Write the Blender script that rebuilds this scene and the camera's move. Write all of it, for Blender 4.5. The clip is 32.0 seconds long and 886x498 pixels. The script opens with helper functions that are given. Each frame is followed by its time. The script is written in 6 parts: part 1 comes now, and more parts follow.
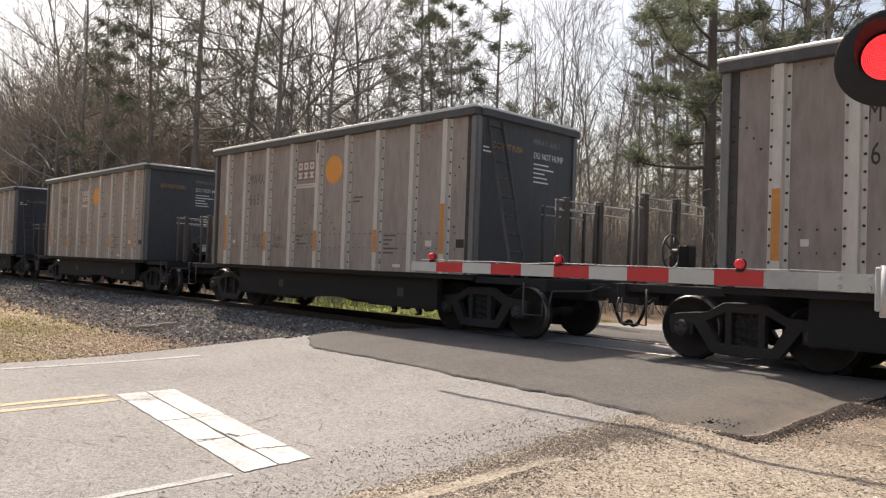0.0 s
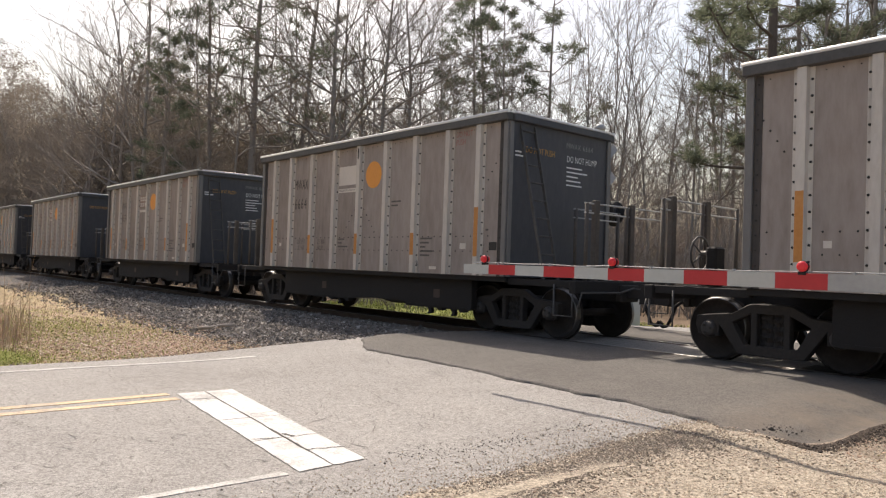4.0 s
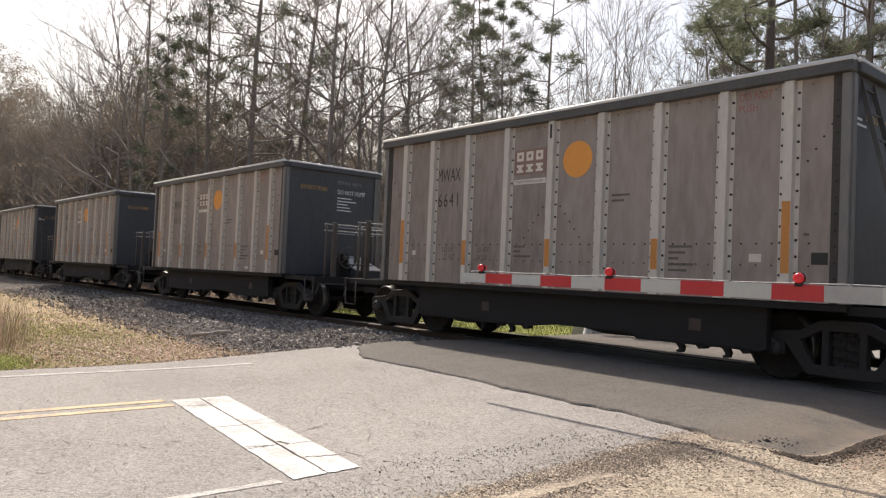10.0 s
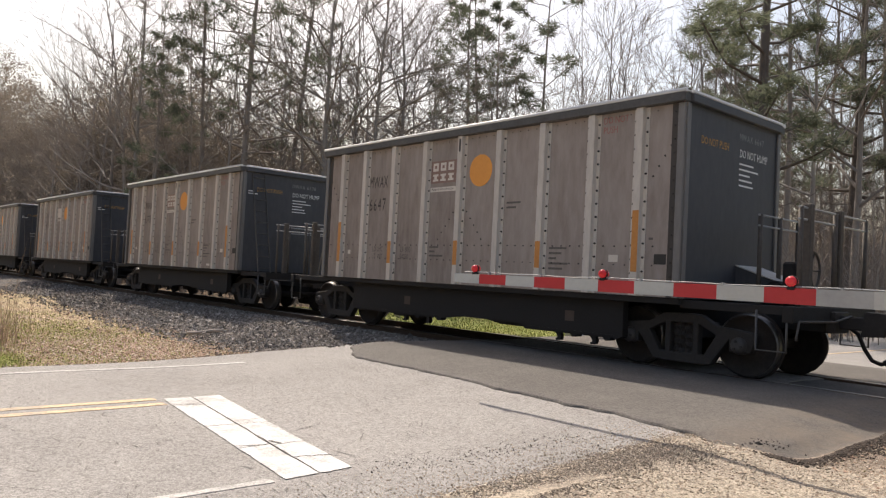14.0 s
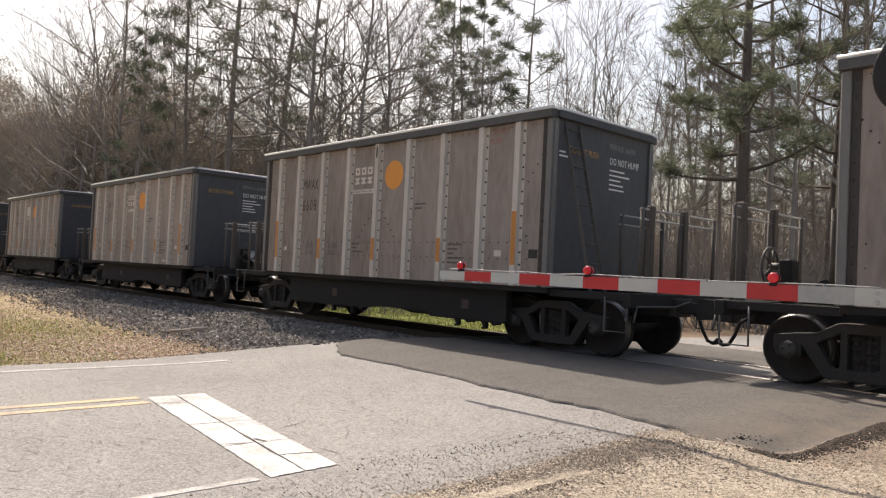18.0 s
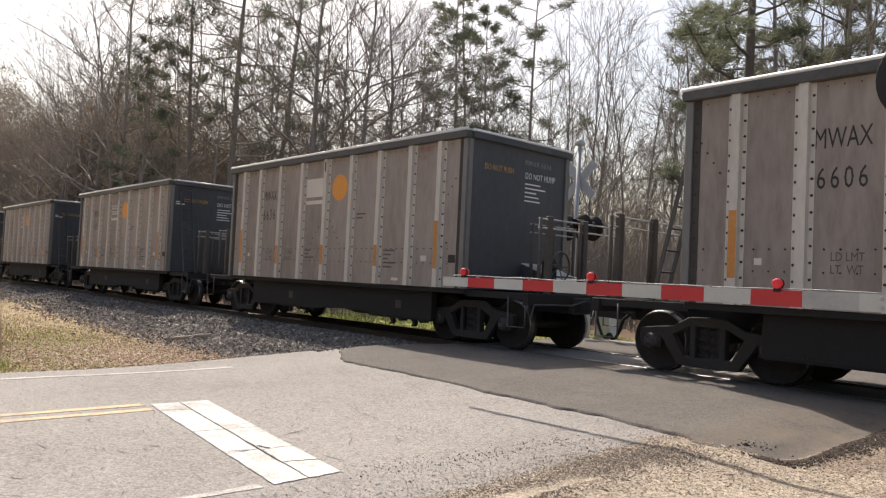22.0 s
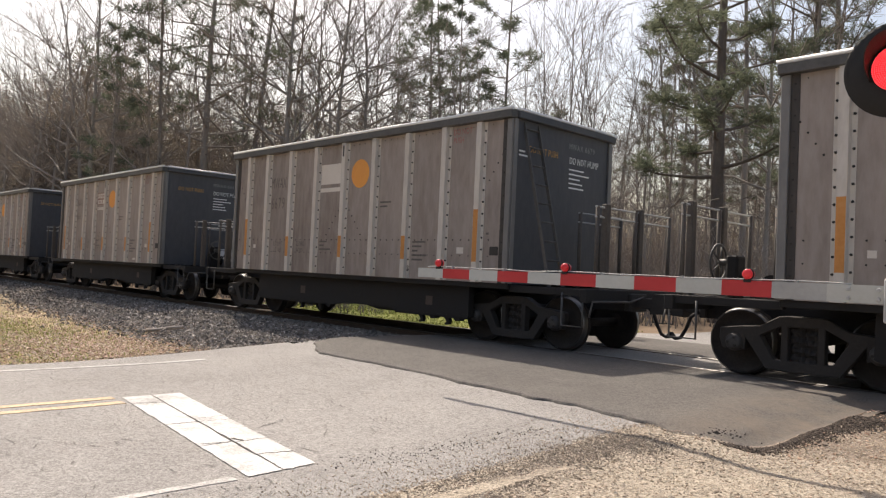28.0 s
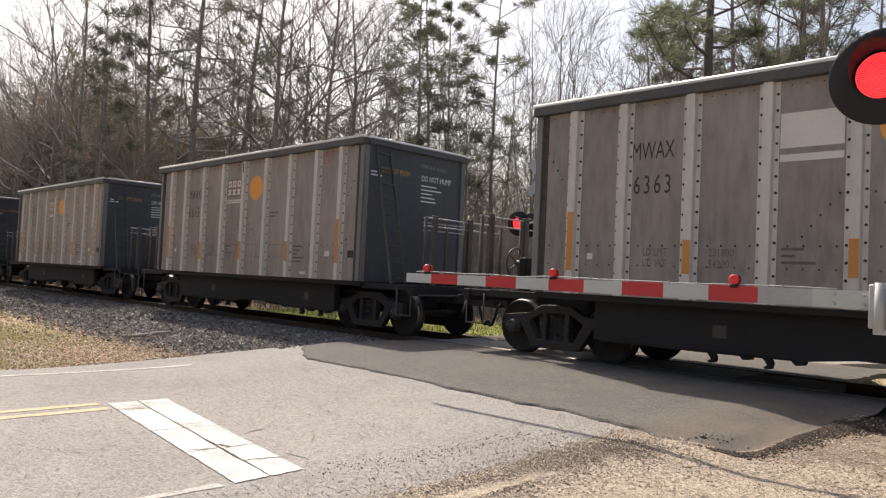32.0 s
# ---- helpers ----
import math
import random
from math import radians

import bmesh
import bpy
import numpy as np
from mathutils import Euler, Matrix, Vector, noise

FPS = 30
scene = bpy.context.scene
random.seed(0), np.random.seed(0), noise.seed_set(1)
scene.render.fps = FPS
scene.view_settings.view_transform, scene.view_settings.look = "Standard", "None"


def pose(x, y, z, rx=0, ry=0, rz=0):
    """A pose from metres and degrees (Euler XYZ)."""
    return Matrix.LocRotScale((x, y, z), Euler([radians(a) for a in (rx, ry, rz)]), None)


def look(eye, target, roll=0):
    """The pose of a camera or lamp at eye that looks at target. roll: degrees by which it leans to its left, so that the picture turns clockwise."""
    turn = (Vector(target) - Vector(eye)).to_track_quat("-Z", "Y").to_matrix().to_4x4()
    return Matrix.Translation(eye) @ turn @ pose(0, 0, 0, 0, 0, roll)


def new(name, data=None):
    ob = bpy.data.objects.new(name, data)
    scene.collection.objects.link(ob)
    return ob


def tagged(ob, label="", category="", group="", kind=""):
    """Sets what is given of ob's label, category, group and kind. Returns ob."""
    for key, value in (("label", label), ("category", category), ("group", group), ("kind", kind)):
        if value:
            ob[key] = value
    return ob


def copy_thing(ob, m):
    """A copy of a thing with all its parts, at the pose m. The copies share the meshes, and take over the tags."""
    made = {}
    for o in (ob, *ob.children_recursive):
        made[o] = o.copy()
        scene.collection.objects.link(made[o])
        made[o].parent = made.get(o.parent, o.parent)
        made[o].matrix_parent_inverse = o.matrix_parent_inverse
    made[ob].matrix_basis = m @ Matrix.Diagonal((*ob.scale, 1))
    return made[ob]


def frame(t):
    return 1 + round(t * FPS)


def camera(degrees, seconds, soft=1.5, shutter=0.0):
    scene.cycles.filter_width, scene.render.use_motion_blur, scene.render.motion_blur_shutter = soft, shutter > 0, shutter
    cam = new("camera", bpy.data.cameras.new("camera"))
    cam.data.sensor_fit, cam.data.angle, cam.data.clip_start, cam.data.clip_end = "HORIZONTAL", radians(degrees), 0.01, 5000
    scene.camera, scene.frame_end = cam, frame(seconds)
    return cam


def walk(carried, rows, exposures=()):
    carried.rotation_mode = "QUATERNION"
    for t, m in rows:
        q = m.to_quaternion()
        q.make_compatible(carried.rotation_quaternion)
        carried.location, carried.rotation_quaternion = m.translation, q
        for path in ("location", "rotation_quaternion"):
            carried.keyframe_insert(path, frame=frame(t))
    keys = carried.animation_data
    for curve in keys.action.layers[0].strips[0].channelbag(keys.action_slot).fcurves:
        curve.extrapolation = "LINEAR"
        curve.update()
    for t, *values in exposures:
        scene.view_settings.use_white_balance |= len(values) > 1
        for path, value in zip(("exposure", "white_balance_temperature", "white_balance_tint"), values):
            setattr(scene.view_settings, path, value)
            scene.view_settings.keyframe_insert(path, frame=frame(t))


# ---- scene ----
cam = camera(61.65, 32.0, soft=1.25)
EYE = (0.0, 0.0, 1.22)

# the camera is held by hand on the gravel: seconds, turn to the left, tilt up, lean
VIEW = [
    (0, 45.46, 1.25, 1.98), (0.5, 46.62, 1.66, 1.67), (1, 46.99, 2.04, 2.11), (1.5, 47.21, 1.78, 2.08), (2, 48.75, 1.77, 1.79),
    (2.5, 49.27, 1.53, 1.88), (3, 49.34, 1.33, 2.12), (3.5, 49.47, 1.40, 1.95), (5.5, 49.46, 0.92, 2.26), (6, 49.20, 1.10, 2.29),
    (6.5, 49.67, 0.61, 2.25), (7, 49.54, 0.64, 2.10), (7.5, 49.18, 1.10, 2.18), (8, 48.84, 1.05, 2.52), (8.5, 48.28, 1.61, 2.62),
    (9, 48.37, 1.75, 2.73), (9.5, 48.54, 1.83, 2.57), (10, 49.30, 1.97, 2.47), (10.5, 48.98, 1.78, 2.38), (11, 48.53, 1.81, 2.58),
    (11.5, 48.15, 2.20, 2.62), (12, 48.03, 2.05, 2.75), (12.5, 47.98, 2.23, 3.06), (13, 48.57, 2.32, 2.81), (13.5, 48.61, 2.00, 2.89),
    (14, 48.84, 2.03, 2.95), (14.5, 48.52, 2.13, 2.93), (16.5, 48.30, 2.21, 2.84), (17, 48.31, 2.30, 2.99), (17.5, 48.40, 2.48, 2.87),
    (18, 47.70, 1.86, 2.82), (18.5, 47.94, 1.74, 2.94), (19, 48.11, 1.94, 2.76), (19.5, 47.55, 2.20, 2.67), (20, 47.76, 2.06, 2.95),
    (20.5, 47.33, 2.60, 3.12), (21, 48.27, 2.43, 3.32), (21.5, 47.20, 2.58, 3.39), (22, 47.97, 2.34, 2.72), (22.5, 47.90, 2.30, 2.86),
    (23, 48.06, 2.18, 2.80), (23.5, 47.95, 2.24, 2.93), (24, 47.85, 1.99, 2.72), (24.5, 47.52, 1.94, 2.70), (25, 47.42, 2.21, 2.54),
    (25.5, 47.37, 1.89, 2.33), (27.5, 45.98, 1.55, 2.49), (28, 46.01, 1.75, 2.62), (28.5, 45.79, 1.98, 2.56), (29, 45.12, 1.90, 2.52),
    (29.5, 45.19, 2.61, 2.58), (30, 45.10, 2.86, 2.60), (30.5, 45.20, 2.53, 2.56), (31, 45.49, 2.43, 2.63), (31.5, 45.50, 2.34, 2.65),
    (32, 45.13, 2.19, 2.66),
]

def view_pose(yaw, pitch, roll):
    a, b = radians(yaw), radians(pitch)
    way = Vector((-math.sin(a) * math.cos(b), math.cos(a) * math.cos(b), math.sin(b)))
    return look(EYE, Vector(EYE) + way, roll)


walk(cam, [(t, view_pose(a, b, c)) for t, a, b, c in VIEW], exposures=[(0.0, 0.26, 6920, 12.5), (32.0, 0.26, 6920, 12.5)])

# ---- light ----
SUN_WAY = Vector((0.73, -0.315, -1.0)).normalized()
world = bpy.data.worlds.new("hazy_sky")
scene.world = world
world.use_nodes = True
wn = world.node_tree
sky = wn.nodes.new("ShaderNodeTexSky")
sky.sky_type = "NISHITA"
sky.sun_disc = False
sky.sun_elevation = math.asin(-SUN_WAY.z)
sky.sun_rotation = math.atan2(-SUN_WAY.x, -SUN_WAY.y)
sky.altitude, sky.air_density, sky.dust_density, sky.ozone_density = 80, 1.2, 4.4, 0.8
wn.links.new(sky.outputs[0], wn.nodes["Background"].inputs[0])
wn.nodes["Background"].inputs[1].default_value = 0.140
sun = new("sun", bpy.data.lights.new("sun", "SUN"))
sun.data.energy, sun.data.angle, sun.data.color = 4.6, radians(0.9), (1.0, 0.94, 0.85)
sun.rotation_mode = "QUATERNION"
sun.rotation_quaternion = SUN_WAY.to_track_quat("-Z", "Y")


# ---- materials ----
def surface(name, colours, scale=2.0, fine=30.0, rough=0.8, metal=0.0, bump=0.2, bump_scale=60.0, spread=0.5, per_piece=0.0,
            stretch=(1, 1, 1), spec=0.5, coords="Object", grain=0.42, leaf=0.0):
    """A weathered surface: colours mixed by coarse and fine noise, fine relief, gloss that varies."""
    m = bpy.data.materials.new(name)
    m.use_nodes = True
    nt = m.node_tree
    bsdf = nt.nodes["Principled BSDF"]
    tc = nt.nodes.new("ShaderNodeTexCoord")
    mp = nt.nodes.new("ShaderNodeMapping")
    mp.inputs["Scale"].default_value = stretch
    nt.links.new(tc.outputs[coords], mp.inputs["Vector"])

    def noise_at(s, detail=6.0):
        n = nt.nodes.new("ShaderNodeTexNoise")
        n.inputs["Scale"].default_value, n.inputs["Detail"].default_value = s, detail
        n.inputs["Roughness"].default_value = 0.62
        nt.links.new(mp.outputs[0], n.inputs["Vector"])
        return n.outputs[0]

    big, small = noise_at(scale), noise_at(fine)
    ramp = nt.nodes.new("ShaderNodeValToRGB")
    els = ramp.color_ramp.elements
    while len(els) < len(colours):
        els.new(0.5)
    for i, c in enumerate(colours):
        els[i].position = 0.5 + spread * (i / max(1, len(colours) - 1) - 0.5)
        els[i].color = (*c, 1)
    mixv = nt.nodes.new("ShaderNodeMath")
    mixv.operation = "MULTIPLY_ADD"
    mixv.inputs[1].default_value, mixv.inputs[2].default_value = grain, 0.0
    nt.links.new(small, mixv.inputs[0])
    add = nt.nodes.new("ShaderNodeMath")
    add.operation = "MULTIPLY_ADD"
    add.inputs[1].default_value = 1.0 - grain
    nt.links.new(big, add.inputs[0])
    nt.links.new(mixv.outputs[0], add.inputs[2])
    last = add.outputs[0]
    if per_piece:
        info = nt.nodes.new("ShaderNodeObjectInfo")
        pp = nt.nodes.new("ShaderNodeMath")
        pp.operation = "MULTIPLY_ADD"
        pp.inputs[1].default_value = per_piece
        nt.links.new(info.outputs["Random"], pp.inputs[0])
        sub = nt.nodes.new("ShaderNodeMath")
        sub.operation = "SUBTRACT"
        sub.inputs[1].default_value = per_piece / 2
        nt.links.new(last, sub.inputs[0])
        nt.links.new(sub.outputs[0], pp.inputs[2])
        last = pp.outputs[0]
    nt.links.new(last, ramp.inputs[0])
    nt.links.new(ramp.outputs[0], bsdf.inputs["Base Color"])
    rr = nt.nodes.new("ShaderNodeMapRange")
    rr.inputs[3].default_value, rr.inputs[4].default_value = max(0.02, rough - 0.12), min(1.0, rough + 0.12)
    nt.links.new(big, rr.inputs[0])
    nt.links.new(rr.outputs[0], bsdf.inputs["Roughness"])
    bsdf.inputs["Metallic"].default_value = metal
    bsdf.inputs["Specular IOR Level"].default_value = spec
    if bump:
        bn = nt.nodes.new("ShaderNodeBump")
        bn.inputs["Strength"].default_value, bn.inputs["Distance"].default_value = bump, 0.02
        nt.links.new(noise_at(bump_scale, 4.0), bn.inputs["Height"])
        nt.links.new(bn.outputs[0], bsdf.inputs["Normal"])
    if leaf:
        # thin leaves let light through
        thin = nt.nodes.new("ShaderNodeBsdfTranslucent")
        nt.links.new(ramp.outputs[0], thin.inputs["Color"])
        mix = nt.nodes.new("ShaderNodeMixShader")
        mix.inputs[0].default_value = leaf
        nt.links.new(bsdf.outputs[0], mix.inputs[1])
        nt.links.new(thin.outputs[0], mix.inputs[2])
        nt.links.new(mix.outputs[0], nt.nodes["Material Output"].inputs["Surface"])
    return m


def speckled(name, colours, patch=0.6, spread=0.4, cells=60.0, lo=0.5, hi=1.5, rough=0.95, bump=1.0, distort=0.02, dust=None):
    """Ground made of many small pieces: patches of colour by noise, each grain lighter or darker than the next."""
    m = bpy.data.materials.new(name)
    m.use_nodes = True
    nt = m.node_tree
    bsdf = nt.nodes["Principled BSDF"]
    tc = nt.nodes.new("ShaderNodeTexCoord")

    def noise_at(s, detail=7.0, roughness=0.65):
        n = nt.nodes.new("ShaderNodeTexNoise")
        n.inputs["Scale"].default_value, n.inputs["Detail"].default_value, n.inputs["Roughness"].default_value = s, detail, roughness
        nt.links.new(tc.outputs["Object"], n.inputs["Vector"])
        return n

    wob = nt.nodes.new("ShaderNodeVectorMath")
    wob.operation = "MULTIPLY_ADD"
    wob.inputs[1].default_value = (distort, distort, distort)
    nt.links.new(noise_at(30, 2).outputs["Color"], wob.inputs[0])
    nt.links.new(tc.outputs["Object"], wob.inputs[2])

    def grains(s):
        v = nt.nodes.new("ShaderNodeTexVoronoi")
        v.inputs["Scale"].default_value = s
        nt.links.new(wob.outputs[0], v.inputs["Vector"])
        sep = nt.nodes.new("ShaderNodeSeparateColor")
        nt.links.new(v.outputs["Color"], sep.inputs[0])
        return v, sep.outputs[0]

    ramp = nt.nodes.new("ShaderNodeValToRGB")
    els = ramp.color_ramp.elements
    while len(els) < len(colours):
        els.new(0.5)
    for i, c in enumerate(colours):
        els[i].position = 0.5 + spread * (i / max(1, len(colours) - 1) - 0.5)
        els[i].color = (*c, 1)
    nt.links.new(noise_at(patch, 8.0, 0.72).outputs[0], ramp.inputs[0])
    v1, g1 = grains(cells)
    v2, g2 = grains(cells * 0.37)
    both = nt.nodes.new("ShaderNodeMath")
    both.operation = "MULTIPLY_ADD"
    both.inputs[1].default_value = 0.35
    nt.links.new(g2, both.inputs[0])
    part1 = nt.nodes.new("ShaderNodeMath")
    part1.operation = "MULTIPLY"
    part1.inputs[1].default_value = 0.65
    nt.links.new(g1, part1.inputs[0])
    nt.links.new(part1.outputs[0], both.inputs[2])
    span = nt.nodes.new("ShaderNodeMapRange")
    span.inputs[1].default_value, span.inputs[2].default_value = 0.08, 0.92
    span.inputs[3].default_value, span.inputs[4].default_value = lo, hi
    nt.links.new(both.outputs[0], span.inputs[0])
    mul = nt.nodes.new("ShaderNodeVectorMath")
    mul.operation = "SCALE"
    nt.links.new(ramp.outputs[0], mul.inputs[0])
    nt.links.new(span.outputs[0], mul.inputs["Scale"])
    last = mul.outputs[0]
    if dust:
        # dust carried on to the surface between two places along x
        x0, x1, colour = dust
        sx = nt.nodes.new("ShaderNodeSeparateXYZ")
        nt.links.new(tc.outputs["Object"], sx.inputs[0])
        fade = nt.nodes.new("ShaderNodeMapRange")
        fade.inputs[1].default_value, fade.inputs[2].default_value = x0, x1
        nt.links.new(sx.outputs[0], fade.inputs[0])
        cloud = nt.nodes.new("ShaderNodeMapRange")
        cloud.inputs[1].default_value, cloud.inputs[2].default_value = 0.38, 0.62
        nt.links.new(noise_at(1.6, 6.0, 0.7).outputs[0], cloud.inputs[0])
        f = nt.nodes.new("ShaderNodeMath")
        f.operation = "MULTIPLY"
        nt.links.new(fade.outputs[0], f.inputs[0])
        nt.links.new(cloud.outputs[0], f.inputs[1])
        mix = nt.nodes.new("ShaderNodeMix")
        mix.data_type = "RGBA"
        mix.inputs["B"].default_value = (*colour, 1)
        nt.links.new(f.outputs[0], mix.inputs["Factor"])
        nt.links.new(last, mix.inputs[6])
        mix.inputs[7].default_value = (*colour, 1)
        last = mix.outputs[2]
    nt.links.new(last, bsdf.inputs["Base Color"])
    bsdf.inputs["Roughness"].default_value = rough
    bsdf.inputs["Specular IOR Level"].default_value = 0.12
    bn = nt.nodes.new("ShaderNodeBump")
    bn.invert = True
    bn.inputs["Strength"].default_value, bn.inputs["Distance"].default_value = bump, 0.35 / cells
    nt.links.new(v1.outputs["Distance"], bn.inputs["Height"])
    nt.links.new(bn.outputs[0], bsdf.inputs["Normal"])
    return m


def scattered(name, colours, rough=0.9):
    """Loose small pieces: each one takes its own colour from the list."""
    m = bpy.data.materials.new(name)
    m.use_nodes = True
    nt = m.node_tree
    bsdf = nt.nodes["Principled BSDF"]
    geo = nt.nodes.new("ShaderNodeNewGeometry")
    ramp = nt.nodes.new("ShaderNodeValToRGB")
    els = ramp.color_ramp.elements
    while len(els) < len(colours):
        els.new(0.5)
    for i, c in enumerate(colours):
        els[i].position = i / max(1, len(colours) - 1)
        els[i].color = (*c, 1)
    nt.links.new(geo.outputs["Random Per Island"], ramp.inputs[0])
    nt.links.new(ramp.outputs[0], bsdf.inputs["Base Color"])
    bsdf.inputs["Roughness"].default_value = rough
    bsdf.inputs["Specular IOR Level"].default_value = 0.15
    return m


def glowing(name, colour, strength):
    m = bpy.data.materials.new(name)
    m.use_nodes = True
    b = m.node_tree.nodes["Principled BSDF"]
    b.inputs["Base Color"].default_value = (*colour, 1)
    b.inputs["Emission Color"].default_value = (*colour, 1)
    b.inputs["Emission Strength"].default_value = strength
    b.inputs["Roughness"].default_value = 0.3
    return m


ALU = surface("weathered_aluminium", [(0.228, 0.191, 0.170), (0.334, 0.286, 0.257), (0.42, 0.372, 0.34)], 0.7, 9, 0.75, 0.12, 0.08, 40, 0.36, 0.10, (1, 1, 0.25), 0.15)
POST = surface("bare_aluminium_post", [(0.42, 0.38, 0.335), (0.59, 0.545, 0.492), (0.70, 0.655, 0.60)], 1.5, 14, 0.7, 0.12, 0.06, 50, 0.5, 0.08, (1, 1, 0.3), 0.3)
NAVY = surface("dusty_navy_paint", [(0.049, 0.051, 0.059), (0.078, 0.079, 0.087), (0.115, 0.114, 0.116)], 0.8, 12, 0.6, 0.0, 0.06, 40, 0.6, 0.10, (1, 1, 0.35), 0.35)
RIM = surface("dark_top_rail", [(0.048, 0.044, 0.041), (0.085, 0.080, 0.076), (0.13, 0.122, 0.115)], 1.2, 18, 0.55, 0.2, 0.06, 40)
BLACK = surface("sooty_black_steel", [(0.011, 0.0094, 0.0089), (0.016, 0.0137, 0.0128), (0.027, 0.0230, 0.0205)], 2.5, 22, 0.85, 0.0, 0.2, 45, 0.6)
TRUCK = surface("oily_cast_steel", [(0.018, 0.0155, 0.0145), (0.031, 0.0265, 0.024), (0.06, 0.05, 0.043)], 3, 25, 0.8, 0.05, 0.25, 40, 0.6)
TREAD = surface("polished_wheel_tread", [(0.10, 0.095, 0.09), (0.22, 0.21, 0.20)], 4, 30, 0.36, 0.9, 0.05, 60)
BOLT = surface("dark_bolts", [(0.02, 0.018, 0.017), (0.045, 0.041, 0.037)], 5, 40, 0.6, 0.3, 0.1, 60)
ORANGE = surface("faded_orange_sheeting", [(0.42, 0.17, 0.04), (0.55, 0.23, 0.055), (0.60, 0.29, 0.10)], 2, 20, 0.6, 0.0, 0.05, 60)
SUNDISC = surface("orange_disc_paint", [(0.70, 0.285, 0.05), (0.82, 0.355, 0.075)], 2, 24, 0.65, 0.0, 0.04, 60)
CREAM = surface("faded_cream_decal", [(0.58, 0.525, 0.465), (0.72, 0.665, 0.60)], 3, 30, 0.65, 0.0, 0.04, 60)
MAROON = surface("faded_brown_decal", [(0.22, 0.115, 0.09), (0.29, 0.205, 0.17)], 3, 26, 0.65, 0.0, 0.04, 60)
INK = surface("black_stencil_paint", [(0.02, 0.018, 0.016), (0.05, 0.045, 0.04)], 6, 40, 0.7, 0.0, 0.02, 60)
FAINT = surface("worn_dark_stencil", [(0.09, 0.08, 0.07), (0.15, 0.13, 0.12)], 6, 40, 0.7, 0.0, 0.02, 60)
REDINK = surface("faded_red_stencil", [(0.38, 0.11, 0.09), (0.28, 0.14, 0.12)], 6, 40, 0.7, 0.0, 0.02, 60)
WHITE = surface("white_stencil_paint", [(0.74, 0.74, 0.74), (0.86, 0.86, 0.86)], 6, 40, 0.6, 0.0, 0.02, 60)
WORNLETTER = surface("faded_white_stencil", [(0.18, 0.18, 0.185), (0.34, 0.34, 0.34)], 6, 40, 0.7, 0.0, 0.02, 60)
AMBER = surface("amber_stencil_paint", [(0.50, 0.26, 0.06), (0.62, 0.34, 0.09)], 6, 40, 0.6, 0.0, 0.02, 60)
GALV = surface("galvanised_steel", [(0.34, 0.345, 0.35), (0.48, 0.485, 0.49)], 3, 30, 0.6, 0.25, 0.05, 50)
DULLGREY = surface("dull_grey_paint", [(0.30, 0.30, 0.30), (0.42, 0.42, 0.41)], 3, 30, 0.6, 0.0, 0.05, 50)
# pine bark paled in its colour for haze; the large near pine stays dark
HAZEBARK = surface("haze_paled_pine_bark", [(0.19, 0.165, 0.146), (0.29, 0.256, 0.229), (0.38, 0.34, 0.305)], 3, 22, 0.9, 0.0, 0.6, 18, 0.6, 0.1, (1, 1, 0.35), 0.2)
DARKBARK = surface("dark_pine_bark", [(0.075, 0.062, 0.054), (0.125, 0.105, 0.092), (0.18, 0.155, 0.137)], 3, 22, 0.9, 0.0, 0.6, 18, 0.6, 0.1, (1, 1, 0.35), 0.2)
GREYBARK = surface("grey_bark", [(0.19, 0.167, 0.149), (0.29, 0.26, 0.234), (0.40, 0.365, 0.333)], 3, 22, 0.9, 0.0, 0.5, 18, 0.6, 0.12, (1, 1, 0.35), 0.2)
TWIG = surface("bare_twigs", [(0.155, 0.135, 0.118), (0.225, 0.197, 0.174), (0.31, 0.275, 0.245)], 0.5, 5, 0.9, 0.0, 0.0, 20, 0.6, 0.2, (1, 1, 1), 0.1)
NEEDLE = surface("pine_needles", [(0.092, 0.106, 0.078), (0.145, 0.163, 0.114), (0.205, 0.222, 0.155)], 0.8, 6, 0.7, 0.0, 0.0, 20, 0.6, 0.2, (1, 1, 1), 0.2, leaf=0.5)
OLIVE = surface("dull_olive_leaves", [(0.165, 0.139, 0.112), (0.225, 0.192, 0.157), (0.29, 0.25, 0.208)], 0.3, 3, 0.85, 0.0, 0.0, 20, 0.6, 0.2, (1, 1, 1), 0.1, leaf=0.5)
SPRAYBLUE = surface("pale_blue_spray_paint", [(0.12, 0.28, 0.33), (0.20, 0.40, 0.46)], 3, 20, 0.6, 0.0, 0.03, 60)
SPRAYRED = surface("pinkish_red_spray_paint", [(0.40, 0.16, 0.13), (0.48, 0.22, 0.18)], 3, 20, 0.6, 0.0, 0.03, 60)
SPRAYPURPLE = surface("dull_purple_spray_paint", [(0.10, 0.06, 0.12), (0.16, 0.10, 0.18)], 3, 20, 0.6, 0.0, 0.03, 60)
# pale colour that carries the sunlit line along the car tops
CAPSHEEN = surface("sun_sheen_edge", [(0.62, 0.61, 0.60), (0.78, 0.77, 0.76)], 2, 20, 0.45, 0.2, 0.05, 50)
WHEELFACE = surface("dusty_wheel_plate", [(0.021, 0.018, 0.0165), (0.036, 0.030, 0.027), (0.06, 0.05, 0.043)], 4, 30, 0.8, 0.0, 0.15, 50, 0.5, 0, (1, 1, 1), 0.2)
BEARING = surface("dusty_bearing_cap", [(0.032, 0.029, 0.028), (0.055, 0.050, 0.048), (0.085, 0.077, 0.073)], 6, 40, 0.6, 0.1, 0.1, 60)
